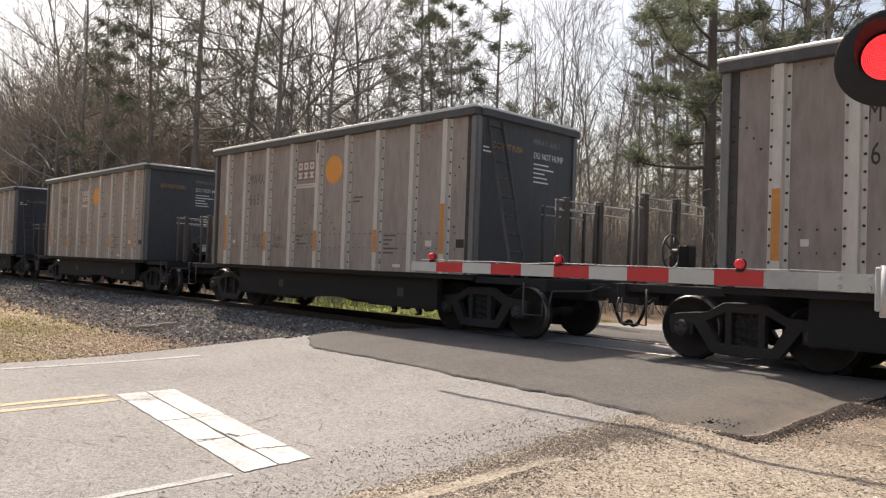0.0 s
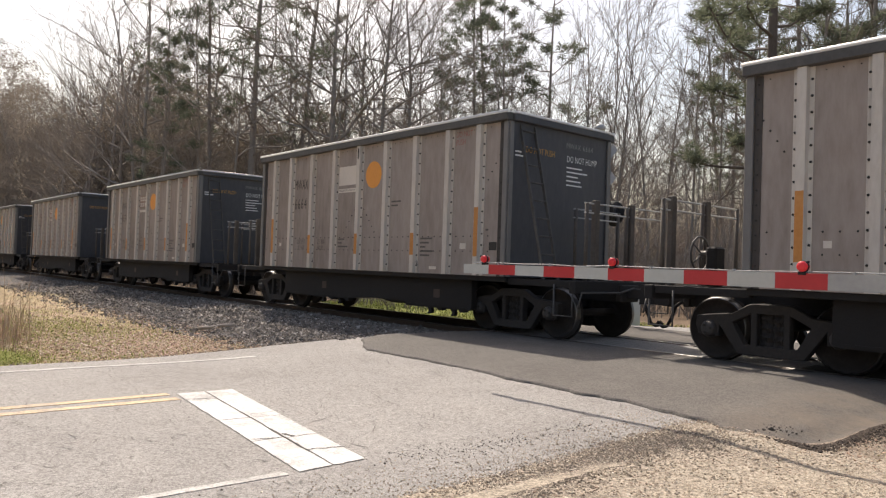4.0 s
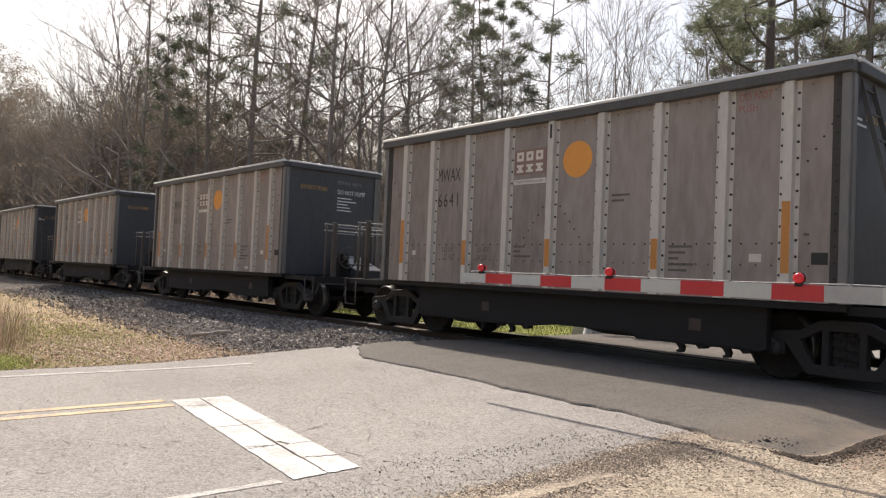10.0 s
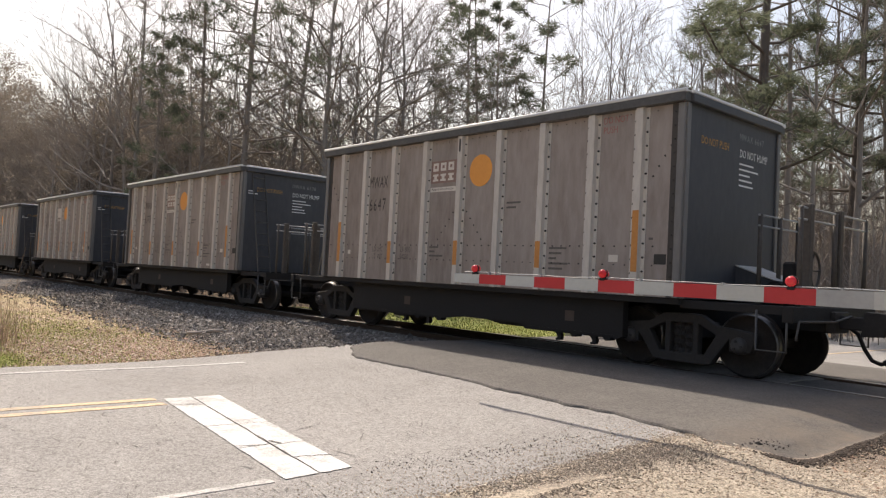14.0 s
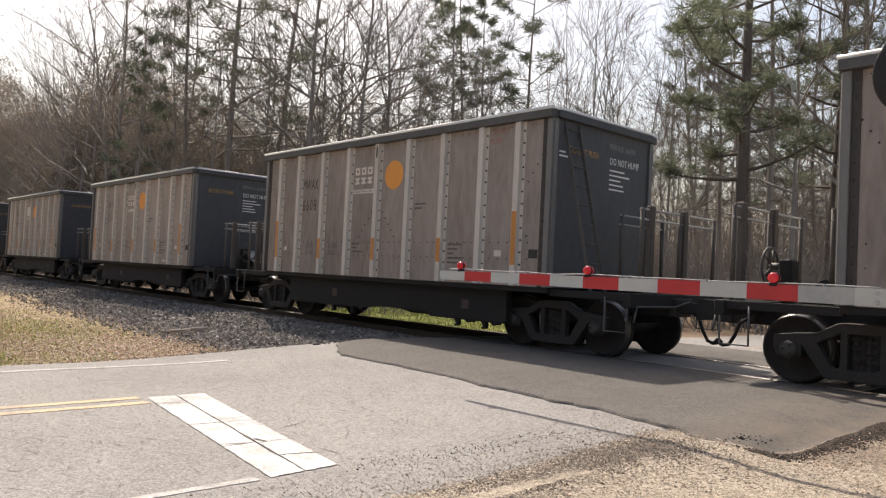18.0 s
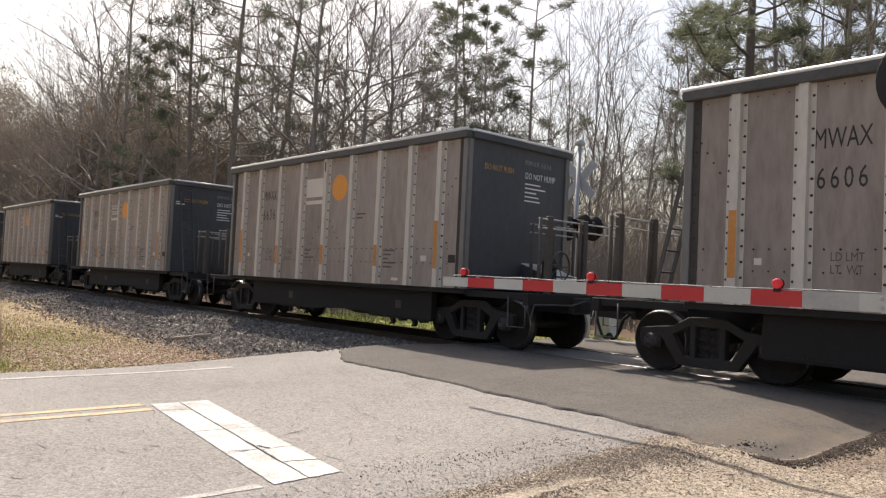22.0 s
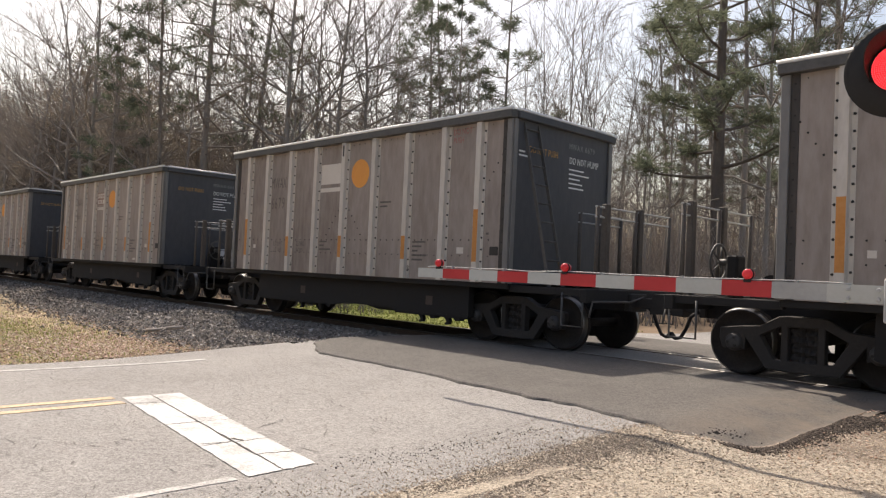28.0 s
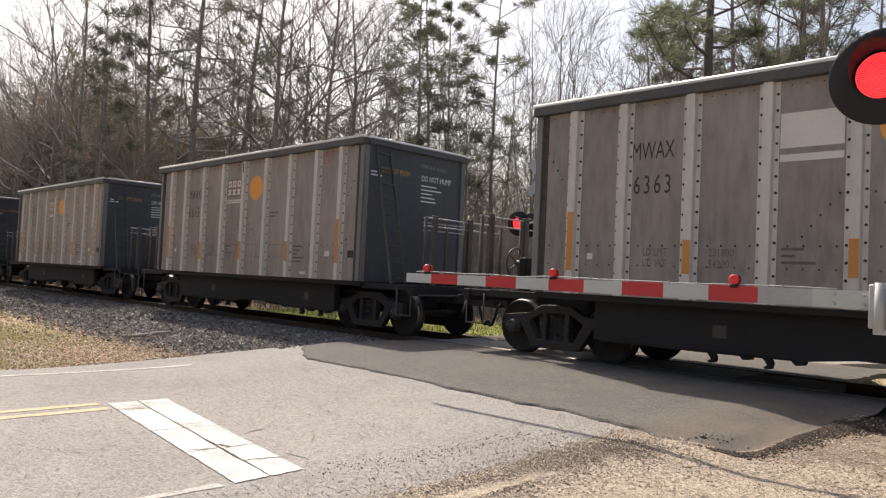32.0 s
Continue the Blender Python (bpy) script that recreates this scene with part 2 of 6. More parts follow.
RUSTPATCH = surface("faded_brown_stencil_patch", [(0.06, 0.042, 0.034), (0.10, 0.07, 0.056)], 6, 40, 0.8, 0.0, 0.02, 60)
DARKANGLE = surface("dark_brown_angle", [(0.035, 0.030, 0.027), (0.055, 0.047, 0.042), (0.085, 0.072, 0.063)], 1.0, 14, 0.7, 0.1, 0.06, 40, 0.5, 0.1, (1, 1, 0.3))
CORNER = surface("dusty_grey_corner", [(0.13, 0.125, 0.12), (0.18, 0.172, 0.165), (0.24, 0.23, 0.22)], 1.0, 14, 0.6, 0.2, 0.06, 40, 0.5, 0.1, (1, 1, 0.3))
DUSTYPOST = surface("dusty_brown_post", [(0.06, 0.05, 0.043), (0.10, 0.085, 0.073), (0.15, 0.13, 0.112)], 2, 20, 0.8, 0.1, 0.1, 40)
# grey bark and twigs of the farther trees, paled in their colour for haze
HAZEGREYBARK = surface("haze_paled_grey_bark", [(0.23, 0.205, 0.187), (0.31, 0.28, 0.257), (0.39, 0.355, 0.33)], 3, 22, 0.95, 0.0, 0.3, 18, 0.6, 0.12, (1, 1, 0.35), 0.05)
HAZETWIG = surface("haze_paled_twigs", [(0.24, 0.207, 0.183), (0.325, 0.283, 0.25), (0.41, 0.362, 0.323)], 0.3, 4, 0.95, 0.0, 0.0, 20, 0.6, 0.2, (1, 1, 1), 0.05)


# ---- mesh helpers ----
def part(name, bm, material, parent=None, label=""):
    """Links a bmesh as one mesh object under a thing or a part."""
    me = bpy.data.meshes.new(name)
    bm.to_mesh(me)
    bm.free()
    for mm in (material if isinstance(material, (list, tuple)) else [material]):
        me.materials.append(mm)
    ob = new(name, me)
    if parent:
        ob.parent = parent
    if label:
        ob["label"] = label
    return ob


def mesh_part(name, verts, faces, material, parent=None, label="", smooth=False):
    me = bpy.data.meshes.new(name)
    me.from_pydata(verts, [], faces)
    for mm in (material if isinstance(material, (list, tuple)) else [material]):
        me.materials.append(mm)
    if smooth:
        me.shade_smooth()
    ob = new(name, me)
    if parent:
        ob.parent = parent
    if label:
        ob["label"] = label
    return ob


def box(bm, x0, x1, y0, y1, z0, z1, bevel=0.0, mi=0, m=None):
    r = bmesh.ops.create_cube(bm, size=1.0)
    vs = r["verts"]
    mat = Matrix.Translation(((x0 + x1) / 2, (y0 + y1) / 2, (z0 + z1) / 2)) @ Matrix.Diagonal((x1 - x0, y1 - y0, z1 - z0, 1))
    bmesh.ops.transform(bm, matrix=(m @ mat) if m else mat, verts=vs)
    faces = {f for v in vs for f in v.link_faces}
    for f in faces:
        f.material_index = mi
    if bevel:
        es = list({e for v in vs for e in v.link_edges})
        bmesh.ops.bevel(bm, geom=es, offset=bevel, segments=1, affect="EDGES", profile=0.5)


def rod(bm, p, q, r, n=8, mi=0, r2=None, caps=True):
    p, q = Vector(p), Vector(q)
    d = q - p
    res = bmesh.ops.create_cone(bm, cap_ends=caps, segments=n, radius1=r, radius2=r if r2 is None else r2, depth=d.length)
    m = Matrix.Translation((p + q) / 2) @ d.to_track_quat("Z", "Y").to_matrix().to_4x4()
    bmesh.ops.transform(bm, matrix=m, verts=res["verts"])
    for f in {f for v in res["verts"] for f in v.link_faces}:
        f.material_index = mi
        f.smooth = len(f.verts) == 4


def pipe(bm, pts, r, n=6, mi=0):
    """One connected round bar along a line of points."""
    pts = [Vector(p) for p in pts]
    loop = (pts[0] - pts[-1]).length < 1e-6
    rings, u = [], None
    for i, p in enumerate(pts[:-1] if loop else pts):
        a, b = (pts[i - 1] if i or not loop else pts[-2]), pts[min(i + 1, len(pts) - 1)]
        if i == 0 and not loop:
            a = p
        d = (b - a).normalized()
        u = d.orthogonal().normalized() if u is None else (u - d * u.dot(d)).normalized()
        w = d.cross(u)
        rings.append([bm.verts.new(p + (u * math.cos(2 * math.pi * k / n) + w * math.sin(2 * math.pi * k / n)) * r) for k in range(n)])
    fs = []
    for a, b in zip(rings, rings[1:] + (rings[:1] if loop else [])):
        for k in range(n):
            fs.append(bm.faces.new((a[k], a[(k + 1) % n], b[(k + 1) % n], b[k])))
    if not loop:
        fs += [bm.faces.new(rings[0][::-1]), bm.faces.new(rings[-1])]
    for f in fs:
        f.material_index = mi
        f.smooth = len(f.verts) == 4


def slab(bm, pts, cells, y0, y1, mi=0):
    """A casting of one piece: flat cells that share points in x and z, as thick as y0 to y1."""
    lo = {k: bm.verts.new((x, y0, z)) for k, (x, z) in pts.items()}
    hi = {k: bm.verts.new((x, y1, z)) for k, (x, z) in pts.items()}
    rim, fs = {}, []
    for c in cells:
        fs += [bm.faces.new([lo[k] for k in c]), bm.faces.new([hi[k] for k in reversed(c)])]
        for a, b in zip(c, c[1:] + c[:1]):
            rim[frozenset((a, b))] = None if frozenset((a, b)) in rim else (a, b)
    for e in rim.values():
        if e:
            fs.append(bm.faces.new((lo[e[0]], lo[e[1]], hi[e[1]], hi[e[0]])))
    bmesh.ops.recalc_face_normals(bm, faces=fs)
    for f in fs:
        f.material_index = mi


def prism(bm, outline, y0, y1, mi=0):
    """An outline in x and z, as thick as y0 to y1."""
    a = [bm.verts.new((x, y0, z)) for x, z in outline]
    b = [bm.verts.new((x, y1, z)) for x, z in outline]
    fs = [bm.faces.new(a), bm.faces.new(b[::-1])]
    n = len(a)
    for i in range(n):
        fs.append(bm.faces.new((a[i], b[i], b[(i + 1) % n], a[(i + 1) % n])))
    bmesh.ops.recalc_face_normals(bm, faces=fs)
    for f in fs:
        f.material_index = mi


def lathe(bm, profile, n=24, axis="Y", at=(0, 0, 0), mi=0, caps=True):
    """Turns a profile of (radius, along) about an axis."""
    rings = []
    for r, h in profile:
        ring = []
        for i in range(n):
            a = 2 * math.pi * i / n
            c, s = r * math.cos(a), r * math.sin(a)
            v = {"Y": (c, h, s), "Z": (c, s, h), "X": (h, c, s)}[axis]
            ring.append(bm.verts.new(Vector(v) + Vector(at)))
        rings.append(ring)
    fs = []
    for a, b in zip(rings[:-1], rings[1:]):
        for i in range(n):
            fs.append(bm.faces.new((a[i], a[(i + 1) % n], b[(i + 1) % n], b[i])))
    if caps:
        fs += [bm.faces.new(rings[0]), bm.faces.new(rings[-1])]
    bmesh.ops.recalc_face_normals(bm, faces=fs)
    for f in fs:
        f.material_index = mi
        f.smooth = True


def glyphs(texts):
    """Outlines of the built-in font's letters, filled, for each text."""
    made = {}
    for text in texts:
        cu = bpy.data.curves.new("lettering", "FONT")
        cu.body, cu.size, cu.resolution_u = text, 1.0, 2
        tmp = bpy.data.objects.new("lettering", cu)
        scene.collection.objects.link(tmp)
        me = bpy.data.meshes.new_from_object(tmp.evaluated_get(bpy.context.evaluated_depsgraph_get()))
        made[text] = ([(v.co.x, v.co.y) for v in me.vertices], [tuple(p.vertices) for p in me.polygons])
        bpy.data.objects.remove(tmp)
        bpy.data.curves.remove(cu)
        bpy.data.meshes.remove(me)
    return made


GLYPHS = glyphs(list("0123456789MWX ") + ["A", "B", "MWAX", "LD LMT\nLT  WT", "231800\n54200", "DO NOT\nPUSH", "DO NOT PUSH", "DO NOT HUMP", "Rapid Discharge"])


def empty(name, label, category, group="", at=None):
    ob = new(name)
    ob.empty_display_size = 0.3
    if at:
        ob.matrix_basis = at
    return tagged(ob, label, category, group)


# ---- ground, road and track ----
TRACK_Y = 10.97
ROAD_L, ROAD_R = -10.58, -3.52
rng = random.Random(7)

GRASSY = speckled("winter_verge", [(0.17, 0.125, 0.09), (0.36, 0.255, 0.20), (0.37, 0.29, 0.185), (0.27, 0.225, 0.125), (0.46, 0.325, 0.255), (0.38, 0.29, 0.21)], 0.55, 0.5, 30, 0.32, 1.6, 0.95, 1.0, 0.01)
GREENGROUND = speckled("green_verge", [(0.15, 0.16, 0.05), (0.24, 0.26, 0.08), (0.34, 0.31, 0.15)], 0.5, 0.4, 24, 0.5, 1.4)
GRAVEL = speckled("tan_gravel", [(0.205, 0.169, 0.138), (0.30, 0.254, 0.205), (0.333, 0.288, 0.23), (0.272, 0.221, 0.178)], 0.7, 0.5, 85, 0.45, 1.55, 0.95, 0.8, 0.003)
PEBBLE = scattered("tan_pebbles", [(0.17, 0.136, 0.109), (0.37, 0.305, 0.236), (0.53, 0.455, 0.357), (0.29, 0.205, 0.158), (0.47, 0.39, 0.295), (0.24, 0.197, 0.16), (0.74, 0.68, 0.58)])
BALLAST = scattered("grey_ballast", [(0.055, 0.049, 0.044), (0.14, 0.127, 0.115), (0.22, 0.197, 0.178), (0.10, 0.088, 0.078), (0.27, 0.247, 0.225), (0.17, 0.135, 0.11), (0.45, 0.42, 0.39)])
BALLAST_BED = speckled("ballast_bed", [(0.080, 0.073, 0.068), (0.13, 0.121, 0.114), (0.15, 0.129, 0.112), (0.18, 0.168, 0.158)], 0.6, 0.5, 24, 0.3, 1.7, 0.95, 1.0, 0.006)
ASPHALT = speckled("pale_worn_asphalt", [(0.205, 0.193, 0.182), (0.25, 0.237, 0.225), (0.28, 0.266, 0.252), (0.235, 0.222, 0.209)], 0.45, 0.5, 120, 0.60, 1.42, 0.9, 0.6, 0.003)
PATCH = speckled("dark_new_asphalt", [(0.094, 0.087, 0.081), (0.118, 0.109, 0.101), (0.15, 0.138, 0.127)], 0.6, 0.5, 120, 0.6, 1.45, 0.85, 0.6, 0.003, (-3.9, -2.75, (0.17, 0.142, 0.118)))
CRACK = surface("tar_dark_crack", [(0.035, 0.03, 0.028), (0.07, 0.062, 0.055)], 3, 30, 0.9, 0.0, 0.3, 60)
HAIRCRACK = surface("dusty_hair_crack", [(0.10, 0.092, 0.085), (0.15, 0.14, 0.13)], 3, 30, 0.9, 0.0, 0.2, 60)
ROADWHITE = speckled("worn_white_road_paint", [(0.38, 0.37, 0.355), (0.56, 0.55, 0.535), (0.64, 0.635, 0.62)], 2.5, 0.3, 70, 0.80, 1.16, 0.8, 0.5)
WORNWHITE = speckled("nearly_worn_off_white_paint", [(0.31, 0.295, 0.28), (0.42, 0.403, 0.385), (0.50, 0.485, 0.465)], 2.5, 0.3, 70, 0.7, 1.25, 0.8, 0.5)
ROADYELLOW = speckled("worn_yellow_road_paint", [(0.40, 0.34, 0.275), (0.56, 0.42, 0.275), (0.62, 0.50, 0.36)], 2.5, 0.3, 70, 0.75, 1.2, 0.8, 0.5)
RAILSTEEL = surface("rusty_rail", [(0.05, 0.032, 0.022), (0.09, 0.058, 0.04), (0.13, 0.09, 0.065)], 4, 30, 0.75, 0.4, 0.15, 60)
RAILHEAD = surface("worn_rail_head", [(0.20, 0.19, 0.18), (0.32, 0.305, 0.29)], 4, 30, 0.5, 0.7, 0.05, 60)
TIE = surface("creosoted_wood", [(0.03, 0.024, 0.019), (0.06, 0.048, 0.038), (0.10, 0.082, 0.068)], 3, 24, 0.9, 0.0, 0.4, 30, 0.6, 0.2, (0.3, 3, 3))
DIRT = speckled("brown_dirt", [(0.15, 0.122, 0.10), (0.23, 0.188, 0.15), (0.27, 0.22, 0.172)], 1.2, 0.5, 75, 0.4, 1.6, 0.95, 1.0, 0.003)
FOULED = speckled("oily_dark_ballast_dirt", [(0.032, 0.027, 0.024), (0.05, 0.042, 0.037), (0.075, 0.064, 0.056)], 1.2, 0.5, 60, 0.4, 1.6, 0.95, 1.0, 0.003)
LEAFLITTER = surface("leaf_litter", [(0.14, 0.095, 0.065), (0.22, 0.16, 0.11), (0.30, 0.225, 0.16)], 0.8, 12, 0.95, 0.0, 0.8, 30, 0.5, 0, (1, 1, 1), 0.1)
DARKGRIT = scattered("dark_road_grit", [(0.095, 0.079, 0.067), (0.17, 0.142, 0.118), (0.23, 0.195, 0.165), (0.11, 0.092, 0.078), (0.32, 0.28, 0.235)])
SOIL = scattered("dark_soil_crumbs", [(0.045, 0.037, 0.032), (0.075, 0.06, 0.051), (0.11, 0.089, 0.074), (0.055, 0.045, 0.039), (0.16, 0.13, 0.105)])
LEAF = scattered("dry_brown_leaves", [(0.14, 0.09, 0.06), (0.42, 0.28, 0.215), (0.50, 0.37, 0.27), (0.27, 0.16, 0.12), (0.66, 0.56, 0.47), (0.24, 0.20, 0.10)])
BLADE = scattered("mixed_grass_blades", [(0.34, 0.22, 0.17), (0.46, 0.335, 0.24), (0.42, 0.275, 0.215), (0.29, 0.24, 0.13), (0.52, 0.40, 0.31)])
GREENBLADE = scattered("green_grass_blades", [(0.17, 0.20, 0.05), (0.30, 0.34, 0.09), (0.44, 0.40, 0.17), (0.24, 0.29, 0.07)])


def smooth(a, b, x):
    t = min(1.0, max(0.0, (x - a) / (b - a)))
    return t * t * (3 - 2 * t)


def road_z(y):
    return -0.21 + 0.19 * smooth(3.0, 8.4, y) - 0.22 * smooth(13.6, 20.0, y)


def ground_z(x, y):
    """Height of the natural ground: verge, track bank, gravel shoulder."""
    d = abs(y - TRACK_Y)
    side = -0.34 if x < -8 else -0.25
    if y > TRACK_Y:
        side = -0.30
    z = side + (-0.20 - side) * (1 - smooth(1.7, 4.0, d))
    inroad = smooth(ROAD_L - 0.35, ROAD_L + 0.15, x) * (1 - smooth(ROAD_R - 0.55, ROAD_R - 0.2, x))
    z = z * (1 - inroad) + (min(road_z(y), -0.02) - 0.10) * inroad
    if x > ROAD_R - 0.55 and y < 9.4:
        # the gravel shoulder feathers on to the asphalt
        shoulder = road_z(y) - 0.012 + 0.024 * smooth(ROAD_R - 0.35, ROAD_R + 0.1, x) + 0.012 * noise.noise((x * 2.2, y * 2.2, 8)) - 0.055 * smooth(ROAD_R + 0.2, -2.0, x) - 0.02 * smooth(-3.0, -2.0, x) * smooth(6.4, 7.6, y)
        shoulder += (0.018 * noise.noise((x * 0.9, y * 0.9, 3)) + 0.006 * noise.noise((x * 4, y * 4, 5))) * smooth(ROAD_R - 0.1, ROAD_R + 0.5, x)
        k = smooth(ROAD_R - 0.5, ROAD_R - 0.22, x) * (1 - smooth(9.0, 9.4, y))
        if y > 6.0:
            shoulder -= 0.03 * smooth(6.3, 6.7, y) * (1 - smooth(-2.75, -2.45, x))
            shoulder -= 0.10 * smooth(-4.0, -2.8, x) * smooth(6.0, 6.6, y) * (1 - smooth(-2.75, -2.45, x)) * (1 - smooth(8.5, 10, y)) + 0.004 * (1 - smooth(-2.9, -2.5, x)) * smooth(6.2, 6.6, y)
        z = z * (1 - k) + shoulder * k
    if d > 2.5 and not (ROAD_L - 0.3 < x < ROAD_R + 0.3):
        z += 0.05 * noise.noise((x * 0.35, y * 0.35, 0.5)) * (1 if d > 4 else 0.4)
    return z


def axis_steps(lo, hi, fine_lo, fine_hi, step):
    v, s = [fine_lo + i * step for i in range(int(round((fine_hi - fine_lo) / step)) + 1)], []
    a, g = fine_lo, step
    while a > lo:
        g *= 1.45
        a -= g
        s.append(max(a, lo))
    b, g, e = fine_hi, step, []
    while b < hi:
        g *= 1.45
        b += g
        e.append(min(b, hi))
    return s[::-1] + v + e


def build_ground():
    xs = axis_steps(-2500, 2500, -36, 3, 0.22)
    ys = axis_steps(-2500, 2500, -3, 20, 0.25)
    verts = [(x, y, ground_z(x, y)) for y in ys for x in xs]
    n = len(xs)
    faces, kinds = [], []
    for j in range(len(ys) - 1):
        for i in range(n - 1):
            faces.append((j * n + i, j * n + i + 1, (j + 1) * n + i + 1, (j + 1) * n + i))
            cx, cy = (xs[i] + xs[i + 1]) / 2, (ys[j] + ys[j + 1]) / 2
            k = 0
            if cx > ROAD_R - 0.4 and cy < 9.4:
                k = 1
                if cy > 6.35 + 0.5 * noise.noise((cx * 1.5, cy * 1.5, 4)) - 0.10 * (cx + 2.5):
                    k = 4
                if cy > 7.8 + 0.35 * noise.noise((cx * 1.8, cy, 6)) and cx > -3.2:
                    k = 5
            if 13.5 < cy and not ROAD_L < cx < ROAD_R:
                k = 3 if cx > -26 + 4 * noise.noise((cx * 0.3, cy * 0.3, 9)) else 2
            if cy > 19.2 + 1.2 * noise.noise((cx * 0.2, 0, 0)):
                k = 2
            kinds.append(k)
    ob = mesh_part("ground", verts, faces, [GRASSY, GRAVEL, LEAFLITTER, GREENGROUND, DIRT, FOULED], smooth=True)
    ob.data.polygons.foreach_set("material_index", kinds)
    tagged(ob, "patchy winter grass, tan gravel and brown leaf litter", "ground", kind="structure")


def strip(name, xs, ys, zf, material, lift, label, category="road", thick=0.02, kind="structure"):
    """A sheet of paint or paving laid along the road: xs(y) gives its two edges."""
    verts, faces = [], []
    for y in ys:
        a, b = xs(y)
        for i in range(5):
            x = a + (b - a) * i / 4
            verts.append((x, y, zf(y) + lift))
    n = len(ys)
    for j in range(n - 1):
        for i in range(4):
            faces.append((j * 5 + i, j * 5 + i + 1, (j + 1) * 5 + i + 1, (j + 1) * 5 + i))
    base = len(verts)
    for side in (0, 4):
        for j in range(n):
            v = verts[j * 5 + side]
            verts.append((v[0], v[1], v[2] - thick))
        o = base + (0 if side == 0 else n)
        for j in range(n - 1):
            faces.append((j * 5 + side, (j + 1) * 5 + side, o + j + 1, o + j))
    ob = mesh_part(name, verts, faces, material)
    return tagged(ob, label, category, kind=kind) if category else ob


def frange(a, b, s):
    return [a + i * s for i in range(int(round((b - a) / s)) + 1)]


def ragged(v, s, amp):
    return amp * (noise.noise((v * 1.7, s, 0)) + 0.6 * noise.noise((v * 5.3, s, 4)) + 0.3 * noise.noise((v * 14, s, 9)))


def build_road():
    ys = frange(-60, -4, 2) + frange(-3.8, 22, 0.15) + frange(24, 90, 3)
    strip("road", lambda y: (ROAD_L + ragged(y, 1, 0.05), ROAD_R + 0.12 - 1.2 * smooth(6.0, 6.5, y) + ragged(y, 2, 0.09)), ys, road_z, ASPHALT, 0.0,
          "pale worn two-lane asphalt road with fine cracks", thick=0.12)
    # newer dark asphalt round the rails
    # it ends in a rounded tongue of dirt-covered asphalt that slumps down to the gravel
    verts, faces = [], []
    xs = frange(-10.9, -2.42, 0.04)
    rows = 22
    for x in xs:
        near = (6.40 - 0.14 * smooth(-7.0, -5.6, x) - 0.10 * smooth(-4.6, -3.7, x) - 0.27 * smooth(-3.6, -2.95, x) + ragged(x, 5, 0.055)
                + 0.55 * smooth(-9.1, -10.2, x) + 1.1 * smooth(-10.1, -10.75, x) + 2.6 * smooth(-2.86, -2.40, x) ** 1.3)
        for j in range(rows):
            y = near + (10.13 - near) * (0.0 if j == 0 else 0.003 if j == 1 else ((j - 1) / (rows - 2)) ** 1.5)
            z = road_z(y) + 0.012 + 0.014 * (1 - smooth(near, near + 0.9, y)) + 0.006 * noise.noise((x, y, 2)) + 0.004 * noise.noise((x * 4, y * 4, 7))
            if x < ROAD_L + 0.1:
                z -= 0.06 * smooth(ROAD_L + 0.1, -10.9, x)
            if x > -3.6:
                tail = 1 - smooth(8.3, 9.8, y)
                z -= (0.06 * smooth(-3.5, -2.85, x) + 0.03 * smooth(-2.98, -2.72, x)) * tail
                # hollow worn into the slumped side
                z -= 0.035 * tail * math.exp(-((x + 2.80) / 0.12) ** 2 - ((y - 6.75) / 0.38) ** 2)
            if x > -3.5:
                # the side slumps down to the gravel
                rim = -2.86 + 0.46 * min(1.0, max(0.0, (y - 5.8) / 2.6)) ** 0.5
                w = smooth(-0.02, 0.26, min((y - near) * 0.8, rim - x))
                low = ground_z(x, y) - 0.004
                blend = smooth(-3.5, -3.0, x) * tail
                z = z * (1 - blend) + (low + (z - low) * w) * blend
            if j == 0:
                z = min(z, max(road_z(y) if x < ROAD_R else -9, ground_z(x, y))) - 0.010
            verts.append((x, y, z))
    for i in range(len(xs) - 1):
        for j in range(rows - 1):
            faces.append((i * rows + j, (i + 1) * rows + j, (i + 1) * rows + j + 1, i * rows + j + 1))
    tagged(mesh_part("crossing_patch", verts, faces, PATCH, smooth=True), "dark newer asphalt patch with a ragged edge beside the rails", "road", kind="structure")
    strip("crossing_panel", lambda y: (-10.6, -3.4), frange(10.36, 11.58, 0.2), lambda y: -0.03, PATCH, 0.0, "dark asphalt filling between the rails", thick=0.1)
    strip("crossing_patch_far", lambda y: (-10.8 + ragged(y, 8, 0.05), -3.5 + ragged(y, 9, 0.1)), frange(11.85, 14.6, 0.15), road_z, PATCH, 0.012,
          "dark newer asphalt beyond the rails", thick=0.08)
    # painted lines
    for x in (-7.71, -7.42):
        strip("centre_line", lambda y, x=x: (x - 0.062 + ragged(y, x, 0.010), x + 0.062 + ragged(y, x + 5, 0.010)), frange(-60, -2, 1) + frange(-1.9, 2.95, 0.1), road_z, ROADYELLOW, 0.005,
              "worn yellow centre line", "road marking", 0.006)
    strip("edge_line", lambda y: (-10.08 + 0.28 * smooth(2.8, 5.2, y) + ragged(y, 3, 0.02), -9.97 + 0.28 * smooth(2.8, 5.2, y) + ragged(y, 4, 0.022)), frange(-60, -2, 1) + frange(-1.9, 4.9, 0.1), road_z, WORNWHITE, 0.005,
          "worn white edge line", "road marking", 0.006)
    strip("edge_line", lambda y: (-4.51 + ragged(y, 6, 0.022), -4.43 + ragged(y, 7, 0.022)), frange(-60, -2, 1) + frange(-1.9, 2.55, 0.1), road_z, WORNWHITE, 0.005,
          "worn white edge line", "road marking", 0.006)
